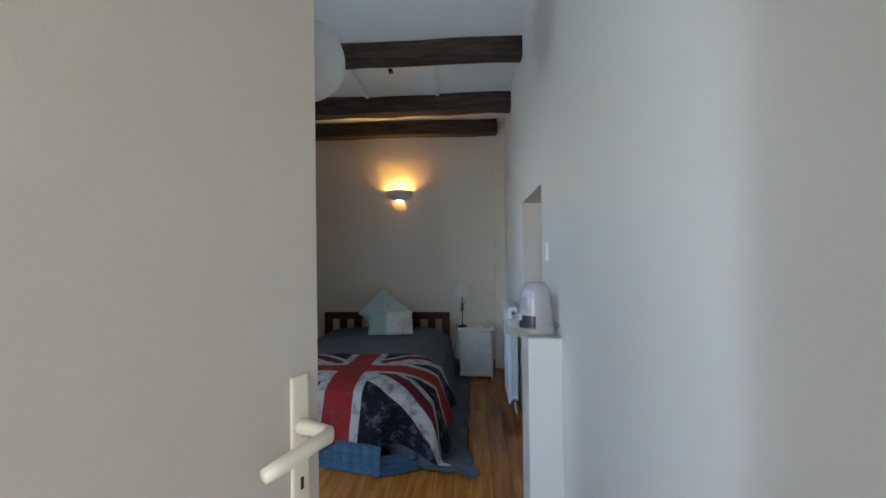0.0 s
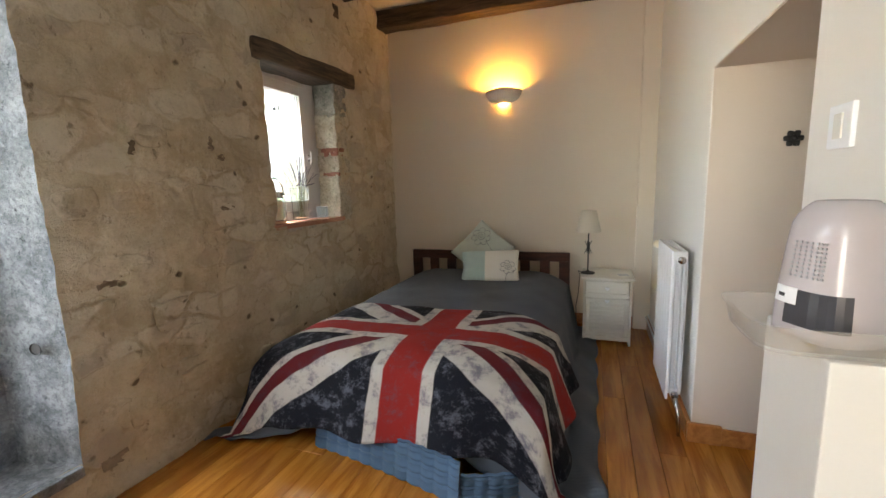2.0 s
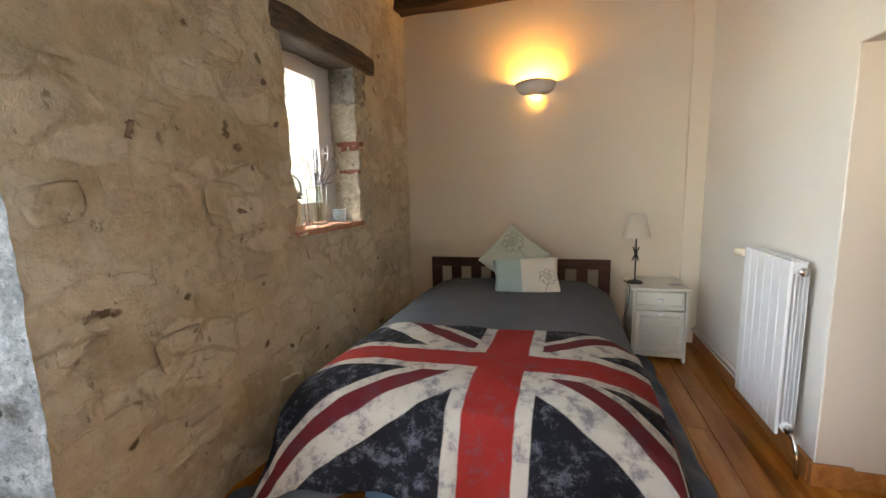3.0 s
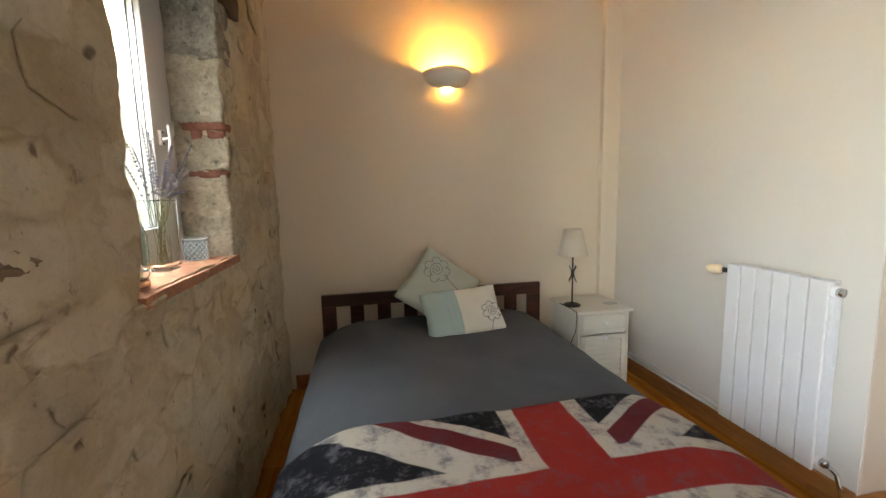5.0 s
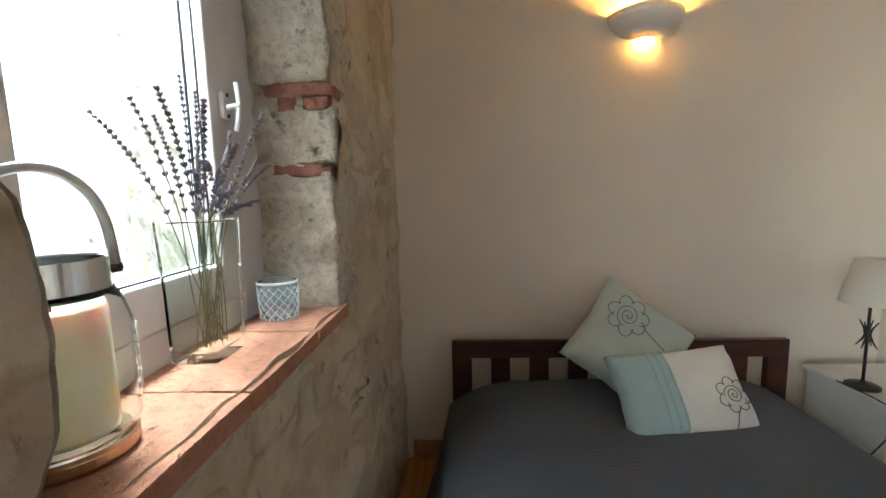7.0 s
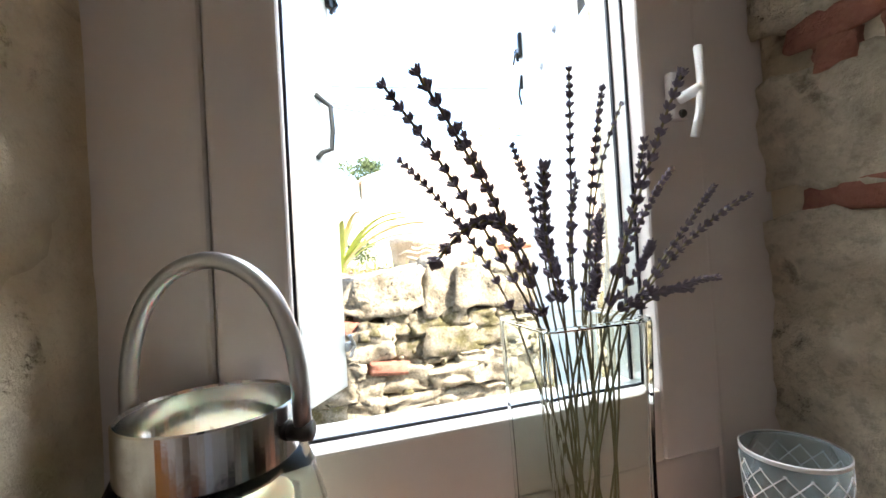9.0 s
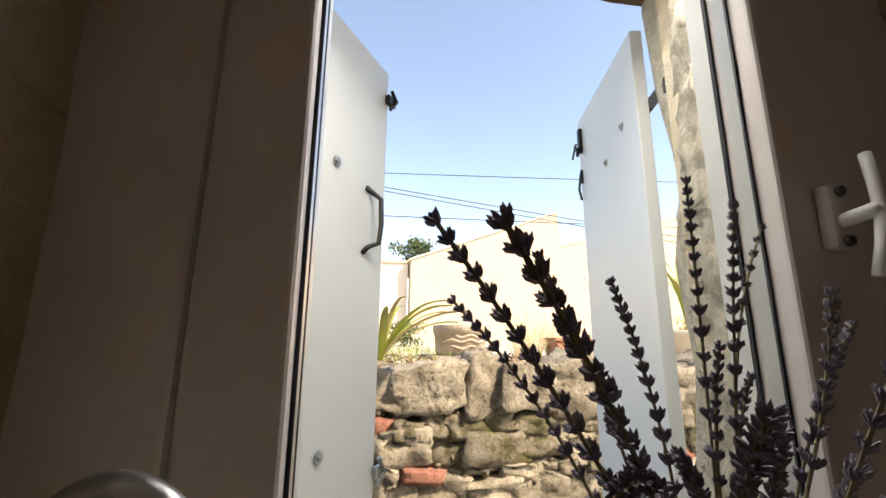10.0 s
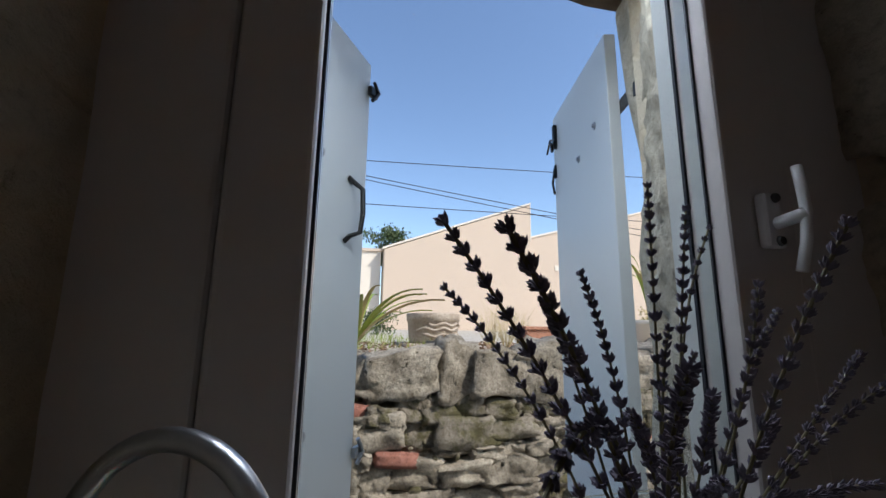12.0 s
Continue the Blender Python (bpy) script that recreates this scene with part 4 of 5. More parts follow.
def pillow_bm(w, h, t, n=26):
    bm = bmesh.new()
    for s in (1, -1):
        def f(a, b, s=s):
            u, v = 2 * a - 1, 2 * b - 1
            k = max(0.0, (1 - u ** 4) * (1 - v ** 4)) ** 0.5
            pinch = 1 - 0.07 * (1 - abs(u)) * abs(v) ** 3
            pinch2 = 1 - 0.07 * (1 - abs(v)) * abs(u) ** 3
            return Vector((u * w / 2 * pinch2, v * h / 2 * pinch, s * (t / 2 * k + 0.001) + 0.006 * noise.noise(Vector((u * 3, v * 3, s)))))
        grid(bm, f, n, n)
    bmesh.ops.remove_doubles(bm, verts=bm.verts, dist=0.004)
    return bm


def pillow_z(u, v, t):
    return t / 2 * max(0.0, (1 - u ** 4) * (1 - v ** 4)) ** 0.5 + 0.005


def rose(w, h, t, cx, cy, size, parent, seed):
    """Stitched outline of a rose: a spiral with petal loops, laid on the face."""
    r = random.Random(seed)
    lines = []
    lines.append([(cx + size * 0.55 * (q / 16) * math.cos(q), cy + size * 0.5 * (q / 16) * math.sin(q)) for q in (0.25 * k for k in range(64))])
    for k in range(7):
        q0 = k * 0.9 + r.random() * 0.3
        lines.append([(cx + size * (0.62 + 0.32 * math.sin(math.pi * s)) * math.cos(q0 + 1.1 * s), cy + size * (0.6 + 0.3 * math.sin(math.pi * s)) * math.sin(q0 + 1.1 * s)) for s in (j / 12 for j in range(13))])
    lines.append([(cx - size * 0.4 * s, cy - size * (0.8 + 1.0 * s) + size * 0.2 * math.sin(4 * s)) for s in (j / 12 for j in range(13))])
    bm = bmesh.new()
    for pts in lines:
        pts = [(x, y) for x, y in pts if abs(x) < w * 0.49 and abs(y) < h * 0.49]
        if len(pts) > 2:
            tube(bm, [(x, y, pillow_z(2 * x / w, 2 * y / h, t)) for x, y in pts], 0.0017, 5)
    tagged(part("embroidery", bm, THREAD, parent, "grey stitched rose outline"), kind="stuff")


back = thing("cushion", "square sage cushion stitched with roses, propped on its corner", "cushion", "cushions on the bed")
part("cover", pillow_bm(0.42, 0.42, 0.13), SAGE, back, smooth=True)
rose(0.42, 0.42, 0.13, 0.075, 0.075, 0.095, back, 3)
back.matrix_world = Matrix.Translation((-0.70, 5.27, 0.715)) @ pose(0, 0, 0, 62, 0, 4) @ pose(0, 0, 0, 0, 0, 50)
front = thing("cushion", "oblong cushion, half aqua satin and half white, with a stitched rose", "cushion", "cushions on the bed")
bm = pillow_bm(0.50, 0.32, 0.13)
ob = part("cover", bm, OFF_WHITE, front, smooth=True)
ob.data.materials.append(AQUA)
for f in ob.data.polygons:
    if f.center.x < -0.045:
        f.material_index = 1
bm = bmesh.new()
for x in (-0.045, -0.075, -0.105):
    tube(bm, [(x, y, pillow_z(2 * x / 0.50, 2 * y / 0.32, 0.13)) for y in (-0.150 + 0.025 * j for j in range(13))], 0.0022, 5)
part("piping", bm, AQUA, front, "aqua satin piping")
rose(0.50, 0.32, 0.13, 0.155, -0.035, 0.07, front, 5)
front.matrix_world = Matrix.Translation((-0.585, 5.07, 0.598)) @ pose(0, 0, 0, 52, 0, 6) @ pose(0, 0, 0, 0, 0, 3)

# ---- nightstand ----
ns = thing("nightstand", "worn white nightstand with a drawer and a louvred door", "nightstand", at=(0.355, 5.25, 0))
NX0, NX1, NY0, NY1 = 0.175, 0.535, 5.075, 5.45


def on_ns(bm, name, label="", parent=None, mat_=None):
    bmesh.ops.translate(bm, verts=bm.verts, vec=(-0.355, -5.25, 0))
    return part(name, bm, mat_ or NIGHTSTAND_PAINT, parent or ns, label)


on_ns(cuboid(NX0 - 0.018, NX1 + 0.018, NY0 - 0.022, NY1 + 0.01, 0.528, 0.548, 0.006), "top")
for x in (NX0, NX1 - 0.016):
    on_ns(cuboid(x, x + 0.016, NY0, NY1, 0.0, 0.528, 0.002), "side_panel")
on_ns(cuboid(NX0 + 0.016, NX1 - 0.016, NY1 - 0.01, NY1, 0.05, 0.528), "back_panel")
on_ns(cuboid(NX0 + 0.016, NX1 - 0.016, NY0 + 0.02, NY1 - 0.01, 0.06, 0.075), "bottom")
on_ns(cuboid(NX0 + 0.016, NX1 - 0.016, NY0, NY0 + 0.018, 0.035, 0.07, 0.002), "plinth_rail")
on_ns(cuboid(NX0 + 0.016, NX1 - 0.016, NY0 + 0.02, NY0 + 0.034, 0.380, 0.405, 0.002), "middle_rail")
dr = on_ns(cuboid(NX0 + 0.023, NX1 - 0.023, NY0 - 0.004, NY0 + 0.014, 0.411, 0.520, 0.003), "drawer")
for z0, z1, x0, x1 in ((0.410, 0.424, NX0 + 0.026, NX1 - 0.026), (0.502, 0.516, NX0 + 0.026, NX1 - 0.026), (0.424, 0.502, NX0 + 0.026, NX0 + 0.042), (0.424, 0.502, NX1 - 0.042, NX1 - 0.026)):
    on_ns(cuboid(x0, x1, NY0 - 0.016, NY0 - 0.004, z0, z1, 0.003), "drawer_moulding", parent=dr)
dd = on_ns(cuboid(NX0 + 0.020, NX0 + 0.050, NY0 - 0.004, NY0 + 0.014, 0.075, 0.377, 0.003), "door")
on_ns(cuboid(NX1 - 0.050, NX1 - 0.020, NY0 - 0.004, NY0 + 0.014, 0.075, 0.377, 0.003), "stile", parent=dd)
on_ns(cuboid(NX0 + 0.050, NX1 - 0.050, NY0 - 0.004, NY0 + 0.014, 0.345, 0.377, 0.003), "door_rail", parent=dd)
on_ns(cuboid(NX0 + 0.050, NX1 - 0.050, NY0 - 0.004, NY0 + 0.014, 0.075, 0.105, 0.003), "door_rail", parent=dd)
for k in range(7):
    z = 0.121 + 0.0345 * k
    bm = cuboid(-0.13, 0.13, -0.0175, 0.0175, -0.003, 0.003)
    bmesh.ops.transform(bm, matrix=Matrix.Translation((0.355, NY0 + 0.010, z)) @ pose(0, 0, 0, 50, 0, 0), verts=bm.verts)
    on_ns(bm, "louvre", parent=dd)


def heart(parent, z):
    bm = bmesh.new()
    pts = [(0.00115 * 16 * math.sin(q) ** 3, 0.00115 * (13 * math.cos(q) - 5 * math.cos(2 * q) - 2 * math.cos(3 * q) - math.cos(4 * q))) for q in (2 * math.pi * k / 24 for k in range(24))]
    for s, d in ((1.0, 0.0), (0.93, -0.006), (0.55, -0.010)):
        ring = [bm.verts.new((0.355 + x * s, NY0 - 0.018 + d, z + y * s)) for x, y in pts]
        if d == 0.0:
            bm.faces.new(ring)
        else:
            for j in range(24):
                bm.faces.new((last[j], last[(j + 1) % 24], ring[(j + 1) % 24], ring[j]))
        last = ring
    bm.faces.new(last)
    tube(bm, [(0.355, NY0 - 0.004, z), (0.355, NY0 - 0.02, z)], 0.006, 8)
    on_ns(bm, "heart_knob", "white heart-shaped knob", parent, RADIATOR)


heart(dr, 0.463)
heart(dd, 0.362)
card = link("card", cuboid(-0.04, 0.04, -0.03, 0.03, 0.5485, 0.553, 0.001), BLACK_METAL)
card.data.materials[0] = GREY_METAL
card.matrix_world = Matrix.Translation((0.475, 5.20, 0)) @ pose(0, 0, 0, 0, 0, 10)
tagged(card, "small grey card lying on the nightstand", "card")

# bedside lamp
bl = thing("table_lamp", "small black iron lamp with a pale shade, switched off", "lamp", at=(0.205, 5.22, 0.549))
part("base", lathe(bmesh.new(), [(0, 0), (0.056, 0), (0.056, 0.008), (0.045, 0.014), (0.012, 0.020), (0.006, 0.03), (0, 0.03)], (0, 0, 0), 28), BLACK_METAL, bl, smooth=True)
part("stem", tube(bmesh.new(), [(0, 0, 0.02), (0, 0, 0.20), (0, 0, 0.39)], 0.0055, 10), BLACK_METAL, bl, smooth=True)
for k in range(4):
    q = math.pi / 2 * k + 0.4
    c, s = math.cos(q), math.sin(q)
    part("leaf", tube(bmesh.new(), [(r * c, r * s, z) for r, z in ((0.034, 0.165), (0.018, 0.19), (0.008, 0.215), (0.012, 0.24), (0.030, 0.272))], 0.0035, 6, lambda t: 0.6 + 0.6 * math.sin(math.pi * t)), BLACK_METAL, bl, smooth=True)
bm = lathe(bmesh.new(), [(0.098, 0.345), (0.058, 0.52), (0.0565, 0.52), (0.0965, 0.345), (0.098, 0.345)], (0, 0, 0), 36)
part("shade", bm, SHADE, bl, "pale cream cone shade", smooth=True)
part("flex", tube(bmesh.new(), [(-0.05, 0, 0.006), (-0.075, 0.03, 0.012), (-0.07, -0.03, 0.012), (-0.058, -0.10, 0.008), (-0.057, -0.17, 0.003), (-0.060, -0.182, -0.03), (-0.066, -0.178, -0.12), (-0.085, -0.12, -0.25), (-0.085, 0.05, -0.42)], 0.0028, 6), BRASS_WIRE, bl, "dark flex hanging over the edge", smooth=True)

# ---- wall lamp ----
sc = thing("wall_lamp", "half-round white plaster wall lamp, lit, shining up and down", "wall lamp", at=(-0.556, BACK_Y, 2.09))
outer = [(0.044, -0.064), (0.075, -0.060), (0.105, -0.052), (0.138, -0.030), (0.158, 0.005), (0.165, 0.038)]
inner = [(0.159, 0.038), (0.152, 0.005), (0.132, -0.026), (0.102, -0.046), (0.072, -0.054), (0.046, -0.058)]
bm = lathe(bmesh.new(), outer + inner + [outer[0]], (0, 0, 0), 40, math.pi, math.pi)
for v in bm.verts:
    v.co.y *= 0.80
    v.co.z += 0.016 * (1 - abs(v.co.x) / 0.165) if v.co.z > 0 else 0
part("bowl", bm, PLASTER, sc, smooth=True)
part("back_plate", cuboid(-0.07, 0.07, -0.012, 0.0, -0.045, 0.03, 0.004), PLASTER, sc)
part("bulb", lathe(bmesh.new(), [(0, -0.030), (0.008, -0.028), (0.011, -0.01), (0.011, 0.005), (0.0, 0.008)], (0, -0.05, -0.01), 14), BULB, sc, "small lit halogen bulb", smooth=True)

# ---- paper lantern ----
pl = thing("ceiling_lamp", "white paper lantern hanging from the ceiling, unlit", "ceiling lamp", at=(-0.45, 2.42, 2.31))
prof = []
for k in range(61):
    q = -math.pi / 2 + 0.32 + (math.pi - 0.64) * k / 60
    prof.append((0.19 * math.cos(q) + 0.0022 * math.sin(k * 2.1), 0.185 * math.sin(q)))
prof = [(0.0, prof[0][1])] + prof
part("shade", lathe(bmesh.new(), prof, (0, 0, 0), 40), PAPER, pl, smooth=True)
part("flex", tube(bmesh.new(), [(0, 0, 0.17), (0, 0, ceiling_z(2.42) - 2.31)], 0.003, 6), RADIATOR, pl)
part("rose", lathe(bmesh.new(), [(0, 0), (0.05, 0), (0.045, -0.02), (0, -0.025)], (0, 0, ceiling_z(2.42) - 2.31), 20), RADIATOR, pl)

# ---- radiator ----
ra = thing("radiator", "white sectioned radiator with a thermostatic valve", "radiator", at=(0.665, 4.19, 0))
RY0, RY1, RZ0, RZ1 = 3.955, 4.425, 0.15, 0.945


def on_ra(bm, name, mat_=RADIATOR, label="", parent=None, smooth=False):
    bmesh.ops.translate(bm, verts=bm.verts, vec=(-0.665, -4.19, 0))
    return part(name, bm, mat_, parent or ra, label, smooth)


N = 6
pitch = (RY1 - RY0) / N
for k in range(N):
    y0 = RY0 + pitch * k
    sec = on_ra(cuboid(0.612, 0.626, y0 + 0.003, y0 + pitch - 0.003, RZ0, RZ1, 0.005), "section")
    yc = y0 + pitch / 2
    on_ra(tube(bmesh.new(), [(0.655, yc, RZ0 + 0.03), (0.655, yc, RZ1 - 0.04)], 0.014, 10), "water_tube", parent=sec)
    for x in (0.636, 0.652, 0.668, 0.684):
        on_ra(cuboid(x, x + 0.002, y0 + 0.004, y0 + pitch - 0.004, RZ0 + 0.05, RZ1 - 0.06), "fin", parent=sec)
    on_ra(cuboid(0.626, 0.690, yc - 0.003, yc + 0.003, RZ0 + 0.02, RZ1 - 0.01, 0.001), "web", parent=sec)
    for j in range(3):
        on_ra(cuboid(0.630 + 0.02 * j, 0.642 + 0.02 * j, y0 + 0.008, y0 + pitch - 0.008, RZ1 - 0.012, RZ1 - 0.004, 0.002), "top_grille", parent=sec)
for z in (RZ0 + 0.035, RZ1 - 0.045):
    on_ra(tube(bmesh.new(), [(0.655, RY0, z), (0.655, RY1, z)], 0.022, 14), "header", smooth=True)
    on_ra(tube(bmesh.new(), [(0.655, RY0 - 0.004, z), (0.655, RY0 - 0.022, z)], 0.018, 12), "end_plug", CHROME, "steel end plug", smooth=True)
on_ra(tube(bmesh.new(), [(0.655, RY0 - 0.02, RZ0 + 0.035), (0.655, RY0 - 0.06, RZ0 + 0.02), (0.665, RY0 - 0.075, RZ0 - 0.05), (0.67, RY0 - 0.08, 0.0)], 0.009, 10), "return_pipe", CHROME, "return pipe going into the floor", smooth=True)
va = on_ra(tube(bmesh.new(), [(0.650, RY1 + 0.0, RZ1 - 0.045), (0.648, RY1 + 0.055, RZ1 - 0.045)], 0.013, 12), "valve", BLACK_METAL, "dark valve body", smooth=True)
on_ra(tube(bmesh.new(), [(0.642, RY1 + 0.055, RZ1 - 0.043), (0.636, RY1 + 0.066, RZ1 - 0.044), (0.618, RY1 + 0.112, RZ1 - 0.047), (0.615, RY1 + 0.12, RZ1 - 0.048)], 0.024, 16, lambda s: 0.75 if s < 0.1 else (1.0 if s < 0.9 else 0.8)), "thermostat_head", CREAM, "cream thermostat head", va, True)
on_ra(tube(bmesh.new(), [(0.655, RY1 + 0.045, RZ1 - 0.05), (0.690, RY1 + 0.045, RZ1 - 0.09), (0.700, RY1 + 0.045, 0.5), (0.700, RY1 + 0.05, 0.14), (0.692, RY1 + 0.07, 0.118)], 0.007, 8), "supply_pipe", RADIATOR, smooth=True)
for z, x in ((0.117, 0.690), (0.135, 0.708)):
    on_ra(tube(bmesh.new(), [(x, RY1 + 0.06, z), (x, 4.9, z), (x, 5.52, z)], 0.0075, 8), "floor_pipe", RADIATOR, "painted pipe along the skirting", smooth=True)

# ---- pedestal, tray and air drier, switch, hook ----
setting(link("pedestal", cuboid(0.572, RIGHT_X, 2.379, 2.625, 0.0, 1.022, 0.004), WHITE_WALL), "white painted masonry pedestal against the wall", "pedestal")
tray = thing("tray", "shallow milky plastic tray on the pedestal", "tray", at=(0.62, 2.49, 1.023))
bm = bmesh.new()
prof = [(0.90, 0.0), (0.93, 0.004), (1.0, 0.042), (1.05, 0.046), (1.05, 0.049), (0.985, 0.046), (0.915, 0.008), (0.0, 0.006)]
n = 40
cols = []
for j in range(n):
    q = 2 * math.pi * j / n
    ux = math.copysign(abs(math.cos(q)) ** 0.4, math.cos(q)) * 0.118
    uy = math.copysign(abs(math.sin(q)) ** 0.4, math.sin(q)) * 0.112
    cols.append([bm.verts.new((min(ux * r - 0.025, 0.098), uy * r, z)) for r, z in [(0.0, 0.0)] + prof])
for j in range(n):
    s, t = cols[j], cols[(j + 1) % n]
    for i in range(len(prof)):
        bm.faces.new((s[i], t[i], t[i + 1], s[i + 1]))
bmesh.ops.remove_doubles(bm, verts=bm.verts, dist=0.0005)
part("body", bm, TRAY, tray, smooth=True)
ad = thing("air_drier", "glossy off-white room air drier with a dark water window", "dehumidifier", at=(0.628, 2.495, 1.031))


def drier_ring(z, grow=0.0):
    s = 1 - 0.16 * (z / 0.17) ** 1.6 if z < 0.17 else 0.84 * math.sqrt(max(0.02, 1 - ((z - 0.17) / 0.062) ** 2 * 0.80))
    pts = []
    for j in range(36):
        q = 2 * math.pi * j / 36
        pts.append(Vector((math.copysign(abs(math.cos(q)) ** 0.72, math.cos(q)) * (0.078 * s + grow), math.copysign(abs(math.sin(q)) ** 0.72, math.sin(q)) * (0.072 * s + grow), z)))
    return pts


bm = bmesh.new()
rings = [[bm.verts.new(p) for p in drier_ring(z)] for z in (0.0, 0.012, 0.06, 0.11, 0.15, 0.17, 0.19, 0.205, 0.216, 0.223, 0.228)]
for s, t in zip(rings, rings[1:]):
    for j in range(36):
        bm.faces.new((s[j], s[(j + 1) % 36], t[(j + 1) % 36], t[j]))
bm.faces.new(rings[0])
bm.faces.new(rings[-1])
part("body", bm, AIR_DRIER, ad, smooth=True)


def band(zs, js, grow, name, mat_, label):
    bm = bmesh.new()
    rows = [[bm.verts.new(drier_ring(z, grow)[j % 36]) for j in js] for z in zs]
    inner = [[bm.verts.new(drier_ring(z, grow - 0.003)[j % 36]) for j in js] for z in zs]
    for r in (rows, inner):
        for s, t in zip(r, r[1:]):
            for a in range(len(js) - 1):
                bm.faces.new((s[a], s[a + 1], t[a + 1], t[a]))
    for a in range(len(js) - 1):
        bm.faces.new((rows[-1][a], rows[-1][a + 1], inner[-1][a + 1], inner[-1][a]))
    part(name, bm, mat_, ad, label)


band((0.022, 0.05, 0.082), range(17, 25), 0.0012, "water_window", SMOKED, "dark water level window")
band((0.056, 0.070, 0.084), range(15, 19), 0.0022, "label_plate", RADIATOR, "small white label plate")
band((0.066, 0.072), range(16, 18), 0.003, "label_bar", SMOKED, "dark lettering bar")
for r in range(9):
    for c in range(7):
        p = drier_ring(0.105 + 0.007 * r, 0.0004)[17 + c // 2]
        p2 = drier_ring(0.105 + 0.007 * r, 0.0004)[18 + c // 2]
        p = p.lerp(p2, (c % 2) / 2)
        b_ = cuboid(p.x - 0.0016, p.x + 0.0016, p.y - 0.0016, p.y + 0.0016, p.z - 0.0016, p.z + 0.0016)
        if r == 0 and c == 0:
            holes = b_
        else:
            tmp = bpy.data.meshes.new("t")
            b_.to_mesh(tmp)
            b_.free()
            holes.from_mesh(tmp)
            bpy.data.meshes.remove(tmp)
part("vent_holes", holes, GREY_METAL, ad, "grid of small vent holes")
part("flex", tube(bmesh.new(), [(0.072, 0.0, 0.03), (0.085, 0.008, 0.045), (0.083, 0.03, 0.03), (0.078, 0.05, 0.012)], 0.003, 6), BRASS_WIRE, ad, "dark flex", smooth=True)
ad.matrix_world = Matrix.Translation((0.622, 2.495, 1.031)) @ pose(0, 0, 0, 0, 0, 28)
sw = thing("light_switch", "square white rocker light switch on the wall", "switch", at=(RIGHT_X, 2.75, 1.40))
part("plate", cuboid(-0.010, 0.0, -0.045, 0.045, -0.045, 0.045, 0.003), RADIATOR, sw)
part("rocker", cuboid(-0.014, -0.010, -0.016, 0.016, -0.026, 0.026, 0.002), OFF_WHITE, sw)
hk = thing("coat_hook", "black cast-iron flower hook on the alcove side", "hook", at=(1.03, Y1 - 0.006, 1.457))
bm = lathe(bmesh.new(), [(0, -0.012), (0.014, -0.010), (0.016, 0.0)], (0, 0, 0), 14)
part("boss", bm, BLACK_METAL, hk, smooth=True)
for k in range(6):
    q = math.pi / 3 * k
    part("petal", rock(bmesh.new(), -0.011 + 0.024 * math.cos(q), 0.011 + 0.024 * math.cos(q), -0.011 + 0.024 * math.sin(q), 0.011 + 0.024 * math.sin(q), -0.008, 0.001, 2, 0.002, 0.5, 40, k), BLACK_METAL, hk, smooth=True)
part("peg", tube(bmesh.new(), [(0, 0, -0.008), (0, 0, -0.035), (0, 0.01, -0.045)], 0.005, 8), BLACK_METAL, hk, smooth=True)
hk.matrix_world = Matrix.Translation((1.03, Y1 - 0.007, 1.457)) @ pose(0, 0, 0, -90, 0, 0)

# ---- things on the window sill ----
SILL = 1.0775
ln = thing("candle_lantern", "glass lantern with a steel rim, bow handle and pale candle", "lantern", at=(-1.814, 3.949, SILL))
part("base_ring", lathe(bmesh.new(), [(0, 0.0), (0.0619, 0.0), (0.0636, 0.004), (0.0636, 0.014), (0.0585, 0.018), (0, 0.018)], (0, 0, 0), 40), COPPER, ln, "copper-coloured base", smooth=False)
prof = [(0.0, 0.019), (0.0619, 0.019), (0.0679, 0.035), (0.0697, 0.09), (0.0688, 0.14), (0.0619, 0.166), (0.0550, 0.180), (0.0533, 0.180), (0.0593, 0.165), (0.0662, 0.139), (0.0671, 0.09), (0.0654, 0.037), (0.0602, 0.022), (0.0, 0.022)]
part("glass_body", lathe(bmesh.new(), prof, (0, 0, 0), 48), LANTERN_GLASS, ln, "greenish clear glass body", smooth=True).visible_shadow = False
part("rim", lathe(bmesh.new(), [(0.0537, 0.172), (0.0537, 0.213), (0.0525, 0.214), (0.0512, 0.212), (0.0512, 0.174), (0.0537, 0.172)], (0, 0, 0), 96), CHROME, ln, "polished steel rim", smooth=False)
part("candle", lathe(bmesh.new(), [(0, 0.023), (0.0465, 0.023), (0.0475, 0.03), (0.0475, 0.160), (0.043, 0.165), (0.037, 0.156), (0, 0.154)], (0, 0, 0), 36), CANDLE, ln, "thick cream pillar candle", smooth=True)
part("wick", tube(bmesh.new(), [(0, 0, 0.153), (0.001, 0, 0.166)], 0.001, 5), BLACK_METAL, ln)
d = Vector((0.42, 0.91, 0))
bow = [d * (0.062 * math.cos(q)) + Vector((0, 0, 0.200 + 0.108 * math.sin(q) ** 0.72)) for q in (math.pi * k / 28 for k in range(29))]
part("handle", tube(bmesh.new(), bow, 0.0058, 12), GREY_METAL, ln, "brushed steel bow handle", smooth=True)
for s in (-1, 1):
    part("knob", tube(bmesh.new(), [d * (s * 0.053) + Vector((0, 0, 0.196)), d * (s * 0.068) + Vector((0, 0, 0.196))], 0.0065, 10), BLACK_METAL, ln, "dark pivot knob", smooth=True)
bm = bmesh.new()
